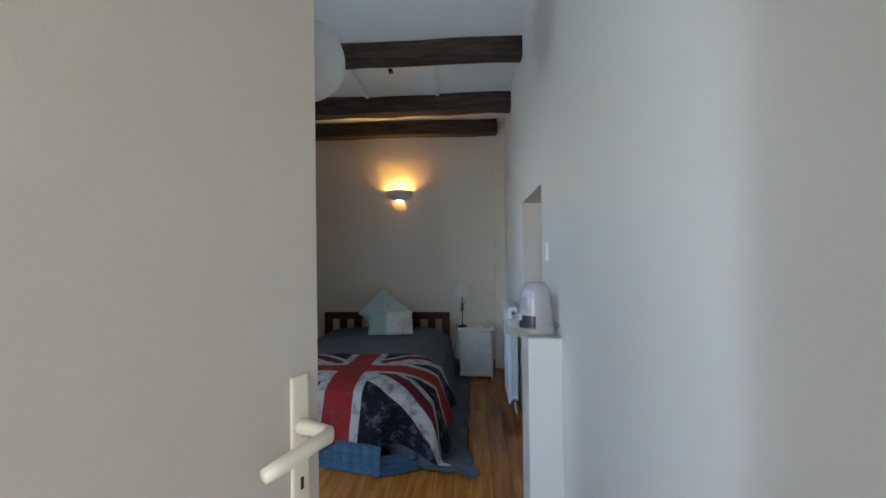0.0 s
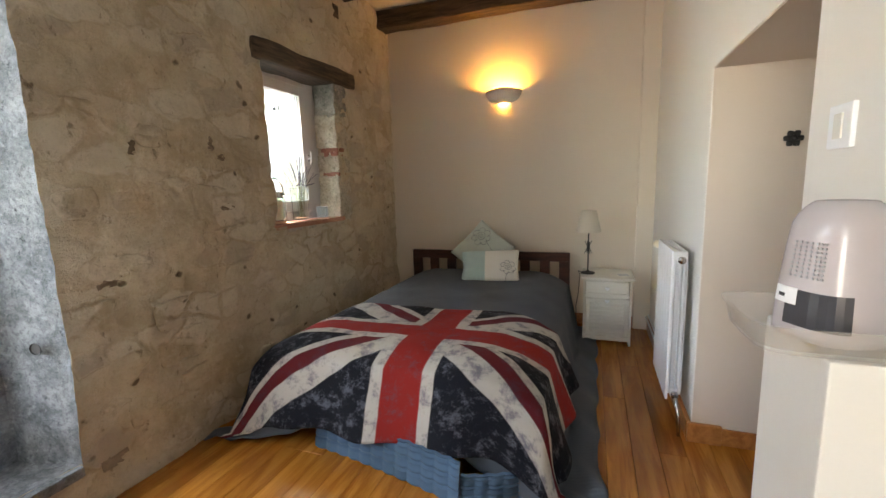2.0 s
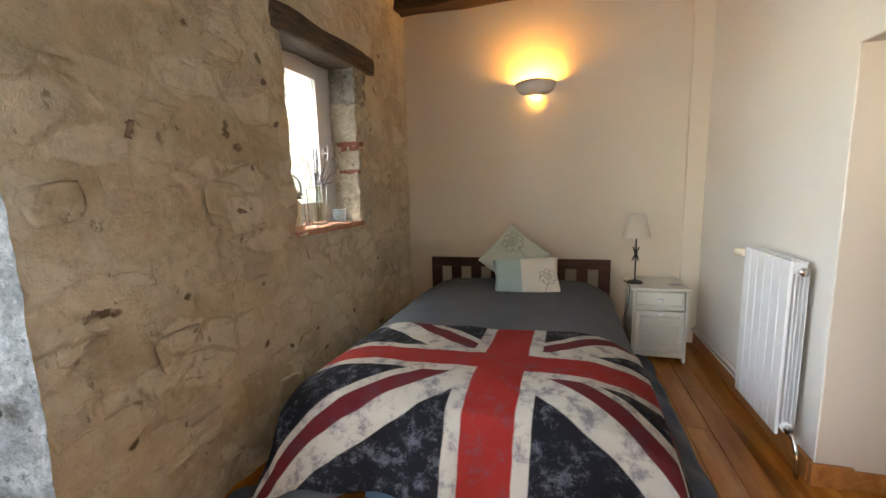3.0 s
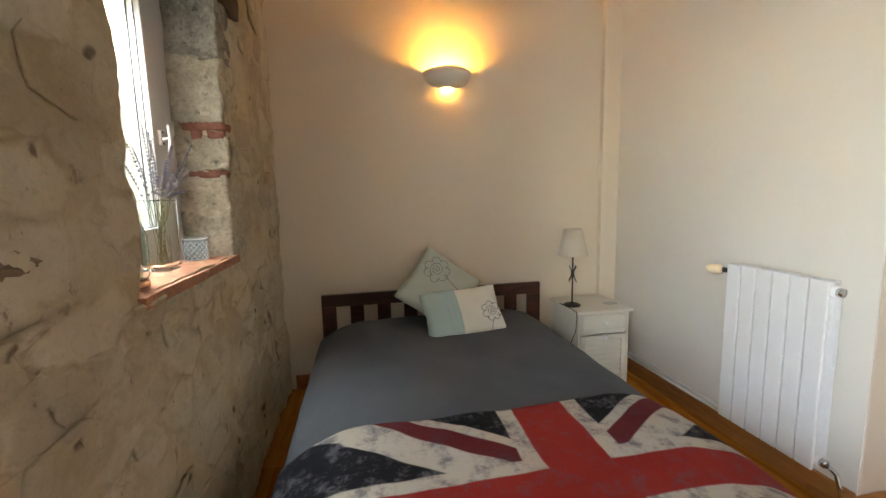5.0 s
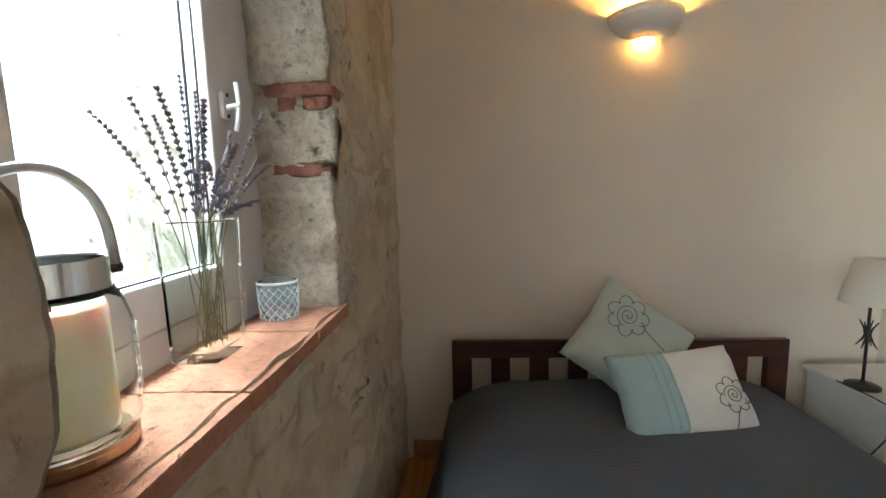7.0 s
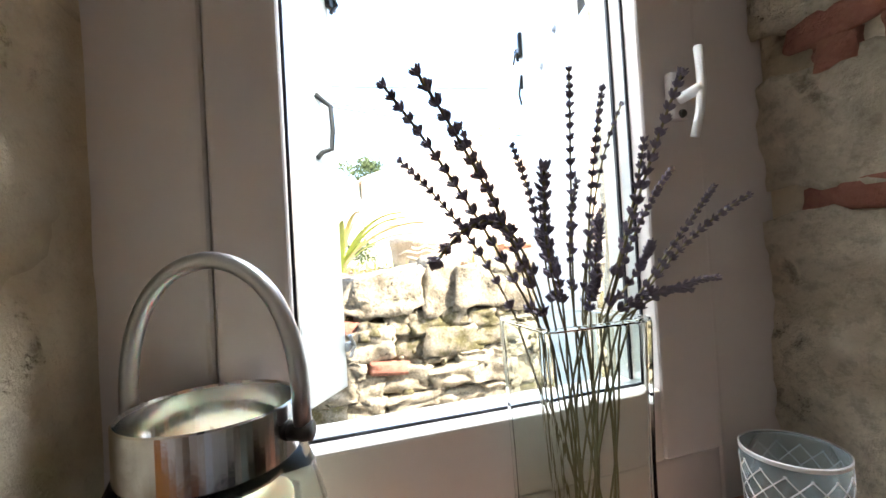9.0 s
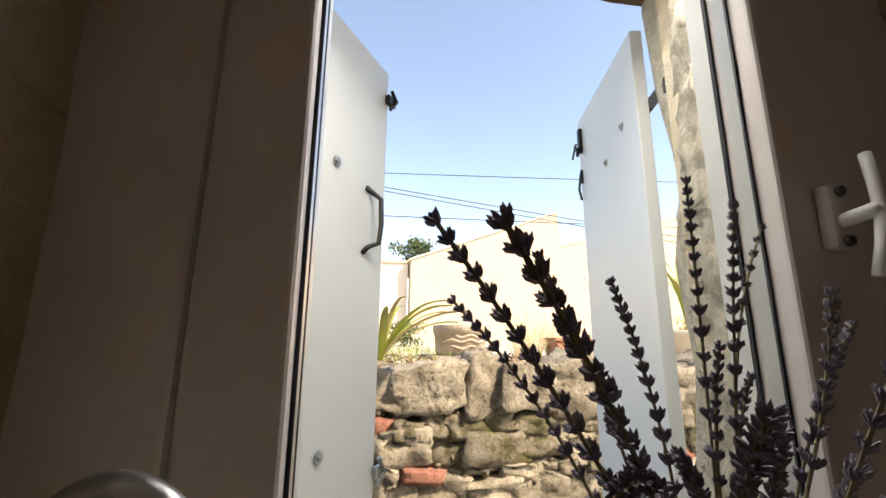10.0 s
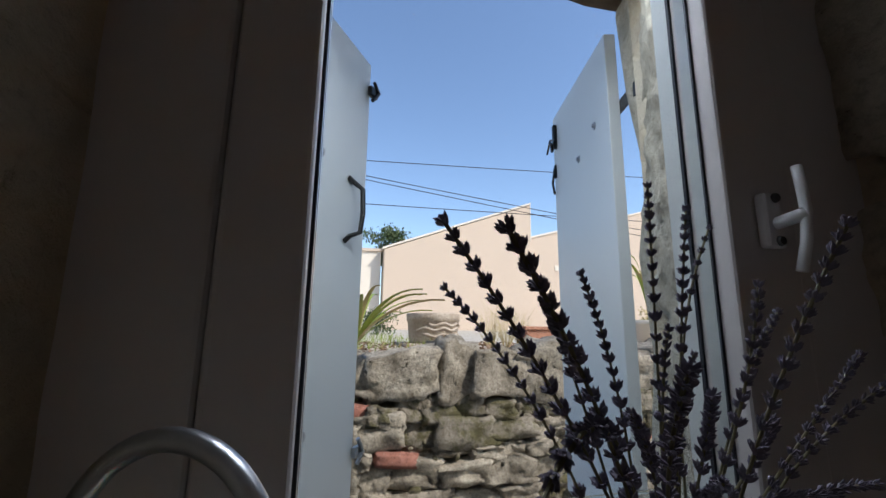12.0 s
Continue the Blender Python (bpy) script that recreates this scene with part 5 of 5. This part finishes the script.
for r, words in enumerate(((3, 4), (4,), (3,), (3,), (4,), (3, 2))):
    for w in range(2):
        q0 = math.radians(35 + 7 * w)
        for j in range(3):
            q = q0 + 0.05 * j
            c, s = math.cos(q) * 0.0702, math.sin(q) * 0.0702
            box(bm, -0.0004, 0.0004, -0.0013, 0.0013, -0.004, 0.004, m=Matrix.Translation((c, s, 0.130 - 0.014 * r)) @ pose(0, 0, 0, 0, 0, math.degrees(q)))
part("lettering", bm, OFF_WHITE, ln, "rows of small pale lettering bars")

va_ = thing("glass_vase", "square clear glass vase holding dried lavender", "vase", at=(-1.833, 4.236, SILL))


def square_ring(r, z, k=0.16):
    pts = []
    for j in range(32):
        q = 2 * math.pi * j / 32 + math.pi / 32
        pts.append(Vector((math.copysign(abs(math.cos(q)) ** k, math.cos(q)) * r, math.copysign(abs(math.sin(q)) ** k, math.sin(q)) * r * 1.15, z)))
    return pts


bm = bmesh.new()
rings = [[bm.verts.new(p) for p in square_ring(r, z)] for r, z in ((0.038, 0.0), (0.042, 0.004), (0.043, 0.12), (0.046, 0.236), (0.0455, 0.238), (0.0425, 0.236), (0.0395, 0.12), (0.038, 0.022), (0.030, 0.016))]
for s, t in zip(rings, rings[1:]):
    for j in range(32):
        bm.faces.new((s[j], s[(j + 1) % 32], t[(j + 1) % 32], t[j]))
bm.faces.new(rings[0])
bm.faces.new(rings[-1])
part("body", bm, VASE_GLASS, va_, smooth=False).visible_shadow = False
ring = square_ring(0.0447, 0.2392)
part("rim", tube(bmesh.new(), ring + ring[:1], 0.0014, 6), VASE_GLASS, va_, "polished glass rim", smooth=True).visible_shadow = False

cup = thing("tealight_glass", "small round blue mosaic glass tealight holder", "candle holder", at=(-1.812, 4.47, SILL))
part("bowl", lathe(bmesh.new(), [(0, 0), (0.038, 0), (0.041, 0.003), (0.044, 0.05), (0.0445, 0.086), (0.043, 0.087), (0.0415, 0.085), (0.041, 0.05), (0.038, 0.008), (0, 0.006)], (0, 0, 0), 40), CUP_GLASS, cup, smooth=True).visible_shadow = False
for s in (1, -1):
    bm = bmesh.new()
    for k in range(14):
        tube(bm, [((0.0415 + 0.0035 * z / 0.076) * math.cos(2 * math.pi * k / 14 + s * z * 21), (0.0415 + 0.0035 * z / 0.076) * math.sin(2 * math.pi * k / 14 + s * z * 21), z) for z in (0.004 + 0.0072 * j for j in range(11))], 0.0007, 5)
    part("mosaic_joint", bm, GLASS_EDGE, cup, "pale mosaic joints")
part("rim_band", lathe(bmesh.new(), [(0.0452, 0.083), (0.0456, 0.087), (0.0445, 0.088)], (0, 0, 0), 40), GLASS_EDGE, cup)

# dried lavender, stem by stem
TIPS = ((-1.757, 4.064, 1.486), (-1.704, 4.072, 1.471), (-1.876, 4.097, 1.468), (-1.872, 4.209, 1.483), (-1.870, 4.278, 1.563), (-1.868, 4.315, 1.544), (-1.767, 4.375, 1.416), (-1.778, 4.350, 1.425),
        (-1.719, 4.258, 1.491), (-1.848, 4.378, 1.455), (-1.706, 4.077, 1.377), (-1.705, 4.141, 1.424), (-1.780, 4.348, 1.347), (-1.80, 4.300, 1.47), (-1.862, 4.152, 1.497), (-1.83, 4.25, 1.44),
        (-1.79, 4.24, 1.40), (-1.86, 4.30, 1.42), (-1.80, 4.19, 1.39), (-1.868, 4.338, 1.529), (-1.77, 4.22, 1.36), (-1.81, 4.31, 1.38), (-1.788, 4.324, 1.339))
rng = random.Random(11)


def bud(bm, p, axis, size):
    a = axis.orthogonal().normalized()
    b = axis.cross(a)
    base = [bm.verts.new(p + (a * math.cos(q) + b * math.sin(q)) * size * 0.13) for q in (0, 2.09, 4.19)]
    mid = [bm.verts.new(p + axis * size * 0.62 + (a * math.cos(q) + b * math.sin(q)) * size * 0.19) for q in (0, 2.09, 4.19)]
    tip = bm.verts.new(p + axis * size)
    for j in range(3):
        k = (j + 1) % 3
        bm.faces.new((base[j], base[k], mid[k], mid[j]))
        bm.faces.new((mid[j], mid[k], tip))


for n_, tip in enumerate(TIPS):
    tip = Vector(tip)
    foot = Vector((-1.833 + rng.uniform(-0.022, 0.022), 4.236 + rng.uniform(-0.026, 0.026), SILL + 0.020))
    neck = Vector((-1.833, 4.236, SILL + 0.232)) + Vector(((tip.x + 1.833) * 0.36, (tip.y - 4.236) * 0.30, 0))
    neck.x, neck.y = min(max(neck.x, -1.868), -1.797), min(max(neck.y, 4.193), 4.279)
    bend = Vector((rng.uniform(-0.006, 0.006), rng.uniform(-0.01, 0.01), 0.008 if n_ != 10 else 0.05))

    def along(s):
        if s < 0.55:
            q = s / 0.55
            return foot.lerp(neck, q) + Vector((0, 0.008 * math.sin(math.pi * q) * (1 if n_ % 2 else -1), 0))
        q = (s - 0.55) / 0.45
        return neck.lerp(tip, q) + bend * (4 * q * (1 - q))

    st = thing("lavender_stem", "dried lavender stem with grey-violet flower whorls" if n_ not in (6, 7, 12) else "dried lavender stem bleached pale towards the tip", "dried flower", "dried lavender in the vase", at=tuple(foot))
    inv = Matrix.Translation(-foot)
    bm = tube(bmesh.new(), [along(s / 16) for s in range(17)], 0.0010, 6)
    bmesh.ops.transform(bm, matrix=inv, verts=bm.verts)
    part("stem", bm, STEM, st)
    bm = bmesh.new()
    small = 0.72 if n_ in (6, 7, 12, 15, 17, 19) else 1.0
    start = 0.60 if n_ < 10 else 0.66
    count = 16 if n_ < 10 else 11
    for k in range(count):
        s = start + (1 - start) * (k / (count - 1)) ** 0.72
        p, d = along(s), (along(min(1, s + 0.01)) - along(s - 0.02)).normalized()
        a = d.orthogonal().normalized()
        b = d.cross(a)
        grow = small * (1.0 - 0.35 * k / count) * rng.uniform(0.85, 1.15)
        for j in range(26):
            q = 2 * math.pi * j / 13 + rng.uniform(-0.3, 0.3)
            side = a * math.cos(q) + b * math.sin(q)
            bud(bm, p + side * 0.0012 + d * rng.uniform(-0.0015, 0.0015), (side * rng.uniform(0.35, 0.95) + d * rng.uniform(0.7, 1.2)).normalized(), 0.0067 * grow * rng.uniform(0.75, 1.15))
    bmesh.ops.transform(bm, matrix=inv, verts=bm.verts)
    tagged(part("flower_spike", bm, LAVENDER, st, "grey-violet dried flower whorls"), kind="stuff")

# ---- outside ----
bm = bmesh.new()
prof = [(400.0, -0.2), (-2.2, -0.2), (-4.12, -0.2), (-4.14, 1.27), (-6.0, 1.30), (-12.0, 1.42), (-40.0, 1.5), (-700.0, 1.5)]
cols = [[bm.verts.new((x, y, z)) for x, z in prof] for y in (-500.0, -20.0, 0.0, 12.0, 40.0, 600.0)]
for s, t in zip(cols, cols[1:]):
    for i in range(len(prof) - 1):
        bm.faces.new((s[i], s[i + 1], t[i + 1], t[i]))
setting(link("ground", bm, GRAVEL), "dry pale gravel garden ground", "ground")

gw = setting(thing("garden_wall", "dry rubble garden wall of lichened stones with moss", "wall"))
part("core", cuboid(-4.45, -4.06, 1.6, 9.0, -0.2, 1.22), MOSSY, gw)
# the visible stretch stone by stone: large capping stones, a mossy brick course, then smaller rubble
rng = random.Random(23)
SHAPES = []
for k in range(6):
    probe = link("stone", rock(bmesh.new(), -0.5, 0.5, -0.5, 0.5, -0.5, 0.5, 6, 0.16, 0.10, 2.3, 5.3 * k), WALL_STONE, smooth=True)
    SHAPES.append(probe.data)
    bpy.data.objects.remove(probe)
MOSS_SHAPES = []
for k in range(4):
    probe = link("stone", rock(bmesh.new(), -0.5, 0.5, -0.5, 0.5, -0.5, 0.5, 5, 0.14, 0.14, 2.5, 40 + 3.3 * k), MOSSY, smooth=True)
    MOSS_SHAPES.append(probe.data)
    bpy.data.objects.remove(probe)
BRICKS = []
for k in range(2):
    probe = link("brick", rock(bmesh.new(), -0.5, 0.5, -0.5, 0.5, -0.5, 0.5, 3, 0.05, 0.18, 3.0, 70 + k), BRICK, smooth=True)
    BRICKS.append(probe.data)
    bpy.data.objects.remove(probe)


def lay(z0, h, w0, w1, kinds, name, grow=1.10):
    y = 2.2 + rng.uniform(0, 0.2)
    while y < 8.2:
        w = rng.uniform(w0, w1)
        data = rng.choice(kinds)
        hh = h * rng.uniform(0.78, 1.25)
        ob = new("brick" if data in BRICKS else name, data)
        ob.parent = gw
        ob.matrix_world = Matrix.Translation((-4.13 + rng.uniform(-0.03, 0.035), y + w / 2, z0 + h / 2 + rng.uniform(-0.02, 0.02))) @ pose(0, 0, 0, rng.uniform(-9, 9), rng.uniform(-8, 8), rng.uniform(-10, 10)) @ Matrix.Diagonal((0.30, w * grow, hh * grow, 1))
        y += w * 0.97


lay(1.05, 0.275, 0.18, 0.42, SHAPES, "stone")
lay(0.945, 0.105, 0.13, 0.22, MOSS_SHAPES * 2 + BRICKS, "stone")
lay(0.80, 0.145, 0.16, 0.36, SHAPES + MOSS_SHAPES, "stone")
lay(0.72, 0.08, 0.12, 0.30, SHAPES + BRICKS + MOSS_SHAPES, "stone")
lay(0.58, 0.145, 0.15, 0.34, SHAPES, "stone")
lay(0.44, 0.135, 0.15, 0.34, SHAPES + MOSS_SHAPES, "stone")
lay(0.30, 0.14, 0.15, 0.34, SHAPES, "stone")
bm = bmesh.new()
for k in range(420):
    y, z = rng.uniform(3.0, 7.0), rng.choice((0.45, 0.585, 0.725, 0.81, 0.95, 1.055)) + rng.uniform(-0.015, 0.015)
    s = rng.uniform(0.015, 0.045)
    m_ = Matrix.Translation((-4.0 + rng.uniform(-0.05, 0.01), y, z)) @ pose(0, 0, 0, rng.uniform(0, 90), rng.uniform(0, 90), 0) @ Matrix.Diagonal((s, s * 1.5, s * 0.8, 1))
    bmesh.ops.create_icosphere(bm, subdivisions=1, radius=0.6, matrix=m_)
tagged(part("chinking", bm, MOSSY, gw), kind="stuff")

# terrace edge: dry leaves and gravel
bm = bmesh.new()
for k in range(1500):
    x, y = rng.uniform(-5.6, -4.12), rng.uniform(3.2, 8.5)
    s = rng.uniform(0.012, 0.04)
    q = Matrix.Translation((x, y, 1.285 + rng.uniform(0, 0.035))) @ pose(0, 0, 0, rng.uniform(-40, 40), rng.uniform(-40, 40), rng.uniform(0, 360))
    vs = [bm.verts.new(q @ Vector(p)) for p in ((-s, 0, 0), (0, -s * 0.4, 0.3 * s), (s, 0, 0), (0, s * 0.4, 0.3 * s))]
    bm.faces.new(vs)
tagged(link("leaf_litter", bm, EARTH), "dry brown leaf litter on the terrace edge", "leaf litter", kind="stuff")
bm = bmesh.new()
for k in range(900):
    x, y = rng.uniform(-7.5, -4.4), rng.uniform(3.4, 4.9)
    h, q = rng.uniform(0.04, 0.11), rng.uniform(0, 6.28)
    a = Vector((math.cos(q), math.sin(q), 0))
    p = Vector((x, y, 1.275 + 0.012 * (-4.14 - x)))
    bm.faces.new([bm.verts.new(v) for v in (p - a * 0.004, p + a * 0.004, p + a * 0.02 + Vector((0.01, 0, h)))])
tagged(link("grass", bm, LEAF), "sparse green grass on the terrace", "grass", kind="stuff")


def strap_plant(place, leaves, length, spread, mat_, name, label, seed, tip_mat=None):
    r = random.Random(seed)
    ob = thing(name, label, "plant", at=place)
    for k in range(leaves):
        q = 2 * math.pi * k / leaves + r.uniform(-0.4, 0.4)
        L = length * r.uniform(0.7, 1.1)
        out = spread * r.uniform(0.5, 1.2)
        w = r.uniform(0.018, 0.032)
        bm = bmesh.new()
        rows = []
        for j in range(11):
            s = j / 10
            c = Vector((math.cos(q) * out * s ** 1.4, math.sin(q) * out * s ** 1.4, L * (s - 0.38 * s ** 3)))
            side = Vector((-math.sin(q), math.cos(q), 0)) * w * math.sin(math.pi * min(1, 0.12 + 0.88 * s)) ** 0.7
            fold = Vector((0, 0, 0.4 * w))
            rows.append([bm.verts.new(c - side + fold), bm.verts.new(c), bm.verts.new(c + side + fold)])
        for s, t in zip(rows, rows[1:]):
            for i in range(2):
                bm.faces.new((s[i], s[i + 1], t[i + 1], t[i]))
        part("leaf", bm, tip_mat if tip_mat and k % 3 == 0 else mat_, ob, smooth=True)
    return ob


strap_plant((-4.75, 4.20, 1.28), 18, 0.66, 0.68, LEAF, "strap_leaf_plant", "yellow-green strap-leaved plant at the terrace edge", 2, DRY_LEAF)
strap_plant((-5.5, 3.75, 1.29), 14, 0.75, 0.42, LEAF, "strap_leaf_plant", "green strap-leaved plant behind the wall", 5)
strap_plant((-4.75, 6.78, 1.52), 12, 0.95, 0.22, LEAF, "strap_leaf_plant", "upright green plant in the pale pot", 9, DRY_LEAF)
for k, (x, y) in enumerate(((-5.0, 5.50), (-5.25, 5.75), (-4.8, 5.28))):
    ob = thing("dry_grass_tuft", "tuft of dry straw-coloured grass beside the pot", "grass tuft", "dry tufts", at=(x, y, 1.285))
    bm = bmesh.new()
    r = random.Random(30 + k)
    for j in range(60):
        q, L, o = r.uniform(0, 6.28), r.uniform(0.15, 0.42), r.uniform(0.05, 0.24)
        tube(bm, [(0.02 * math.cos(q), 0.02 * math.sin(q), 0), (o * 0.5 * math.cos(q), o * 0.5 * math.sin(q), L * 0.7), (o * math.cos(q), o * math.sin(q), L * r.uniform(0.8, 1.05))], 0.0018, 3, lambda s: 1 - 0.7 * s)
    tagged(part("blades", bm, DRY_LEAF, ob), kind="stuff")

pot = thing("stone_planter", "round weathered stone planter on a slab", "planter", at=(-5.39, 4.94, 1.285))
part("slab", cuboid(-0.30, 0.30, -0.30, 0.30, 0.0, 0.03, 0.006), STONE_POT, pot)
part("body", lathe(bmesh.new(), [(0, 0.031), (0.215, 0.031), (0.222, 0.06), (0.235, 0.22), (0.245, 0.225), (0.248, 0.285), (0.24, 0.295), (0.21, 0.295), (0.205, 0.25), (0, 0.25)], (0, 0, 0), 40), STONE_POT, pot, smooth=True)
for z, q0 in ((0.10, 0.3), (0.155, 0.0), (0.195, 0.5)):
    part("relief", tube(bmesh.new(), [(0.236 * math.cos(q), 0.236 * math.sin(q), z + 0.012 * math.sin(9 * q)) for q in (q0 + 0.1 * j for j in range(-9, 10))], 0.012, 6), STONE_POT, pot, smooth=True)
pot2 = thing("plant_pot", "pale round plant pot on the terrace", "planter", at=(-4.75, 6.78, 1.28))
part("body", lathe(bmesh.new(), [(0, 0), (0.11, 0), (0.15, 0.22), (0.165, 0.225), (0.165, 0.26), (0.15, 0.26), (0.14, 0.21), (0, 0.2)], (0, 0, 0), 32), RENDER_CAP, pot2, smooth=True)
pot3 = thing("terracotta_trough", "low red terracotta trough on the terrace", "planter", at=(-5.2, 6.0, 1.285))
part("body", cuboid(-0.10, 0.10, -0.26, 0.26, 0.0, 0.16, 0.01), TERRACOTTA, pot3)
part("rim", cuboid(-0.12, 0.12, -0.28, 0.28, 0.16, 0.19, 0.006), TERRACOTTA, pot3)


def leafy(place, size, count, mat_, name, label, seed, trunk=0.0):
    r = random.Random(seed)
    ob = thing(name, label, "tree" if trunk else "bush", at=place)
    if trunk:
        part("trunk", tube(bmesh.new(), [(0, 0, 0), (0.05, 0.02, trunk * 0.5), (0, 0.05, trunk + size * 0.3)], 0.12, 8, lambda s: 1 - 0.6 * s), RED_BROWN, ob, smooth=True)
        for k in range(5):
            q = 1.26 * k
            part("limb", tube(bmesh.new(), [(0, 0.03, trunk * 0.8), (size * 0.3 * math.cos(q), size * 0.3 * math.sin(q), trunk + size * 0.2), (size * 0.6 * math.cos(q), size * 0.6 * math.sin(q), trunk + size * 0.5)], 0.05, 6, lambda s: 1 - 0.7 * s), RED_BROWN, ob)
    clumps = [Vector((r.gauss(0, 0.42), r.gauss(0, 0.42), r.uniform(0.0, 0.9))) * size for _ in range(26)]
    bm = bmesh.new()
    for k in range(count):
        c = clumps[r.randrange(len(clumps))] + Vector((r.gauss(0, 1), r.gauss(0, 1), r.gauss(0, 0.8))) * size * 0.13
        c.z = max(c.z, 0.0) + trunk
        s = size * r.uniform(0.03, 0.07)
        m_ = Matrix.Translation(c) @ pose(0, 0, 0, r.uniform(0, 360), r.uniform(0, 360), r.uniform(0, 360))
        bm.faces.new([bm.verts.new(m_ @ Vector(p)) for p in ((-s, 0, 0), (0, -s * 0.5, 0), (s, 0, 0), (0, s * 0.5, 0))])
    tagged(part("crown", bm, mat_, ob), kind="stuff")
    return ob


leafy((-15.0, 6.0, 1.4), 1.05, 3600, BUSH, "tree", "small dark green tree behind the far wall", 4, 2.2)
leafy((-8.2, 4.7, 1.32), 0.40, 1600, BUSH, "bush", "dark green bush on the terrace", 6)
leafy((-5.5, 7.6, 1.29), 0.42, 1600, DRY_LEAF, "bush", "yellowing bush on the terrace", 8)


def outline_wall(name, pts, x0, x1, mat_, parent):
    bm = bmesh.new()
    a = [bm.verts.new((x0, y, z)) for y, z in pts]
    b = [bm.verts.new((x1, y, z)) for y, z in pts]
    bm.faces.new(a)
    bm.faces.new(b[::-1])
    for j in range(len(pts)):
        k = (j + 1) % len(pts)
        bm.faces.new((a[j], a[k], b[k], b[j]))
    return part(name, bm, mat_, parent)


hs = thing("neighbour_house", "windowless beige rendered house with stepped sloping rooflines", "house", at=(-12.0, 9.0, 1.3))
hs.location = (0, 0, 0)
outline_wall("wall", [(5.25, 1.2), (9.3, 1.2), (9.3, 4.93), (5.25, 3.42)], -12.5, -12.0, RENDERED, hs)
outline_wall("wall", [(9.3, 1.2), (15.5, 1.2), (15.5, 5.7), (9.3, 3.98)], -12.6, -12.05, RENDERED, hs)
outline_wall("coping", [(5.2, 3.42), (9.32, 4.95), (9.32, 5.0), (5.2, 3.47)], -12.55, -11.97, RENDER_CAP, hs)
outline_wall("coping", [(9.32, 3.98), (15.5, 5.70), (15.5, 5.75), (9.32, 4.03)], -12.65, -12.02, RENDER_CAP, hs)
# paler slab on the gable's return: sunlight put into its colour
part("gable_end", cuboid(-12.52, -11.99, 9.301, 9.325, 3.9, 4.95), RENDER_CAP, hs)
# pale block in place of a small bright return, its light painted in
part("vent", cuboid(-12.05, -12.03, 10.05, 10.2, 3.1, 3.25), RENDER_CAP, hs)
h2 = thing("garden_shed", "low rendered building beside the house, sunlit tone put into its pale colour", "house", at=(-12.6, 3.0, 1.3))
h2.location = (0, 0, 0)
# paler render than the house: its sunlit look is in the colour
outline_wall("wall", [(-2.0, 1.2), (5.2, 1.2), (5.2, 3.40), (-2.0, 3.34)], -13.2, -12.3, RENDER_CAP, h2)
outline_wall("coping", [(-2.05, 3.34), (5.25, 3.40), (5.25, 3.47), (-2.05, 3.41)], -13.25, -12.25, RENDERED, h2)
for k, (za, zb, x) in enumerate(((4.50, 4.70, -9.0), (4.22, 3.80, -9.02), (3.68, 3.76, -9.04), (4.16, 3.70, -9.06))):
    wire = thing("overhead_cable", "thin dark overhead cable across the sky", "cable", "overhead cables", kind="structure")
    pts = [(x, -14.0 + 38.0 * s, za + (zb - za) * ((-14.0 + 38.0 * s) - 4.43) / 4.04 + 1.2 * ((s - 0.5) ** 2) - 0.01) for s in (j / 24 for j in range(25))]
    part("strand", tube(bmesh.new(), pts, 0.008, 5), BRASS_WIRE, wire)

# ---- floor boards, last ----
rng = random.Random(3)
BOARD = {}
x = -1.72
row = 0
while x < 1.25:
    y = -1.6
    first = rng.uniform(0.6, 1.8)
    while y < BACK_Y - 0.05:
        L = min(rng.choice((1.4, 1.8, 2.2)) if y > -1.6 else round(first, 1), round(BACK_Y - y, 3))
        if L not in BOARD:
            probe = link("plank", cuboid(0, 0.1185, 0, L - 0.0015, -0.021, 0.0, 0.0012, segments=1), PLANK)
            BOARD[L] = probe.data
            bpy.data.objects.remove(probe)
        ob = new("plank", BOARD[L])
        ob.parent = slab
        ob.location = (x, y, 0.0)
        y += L
    x += 0.12
    row += 1
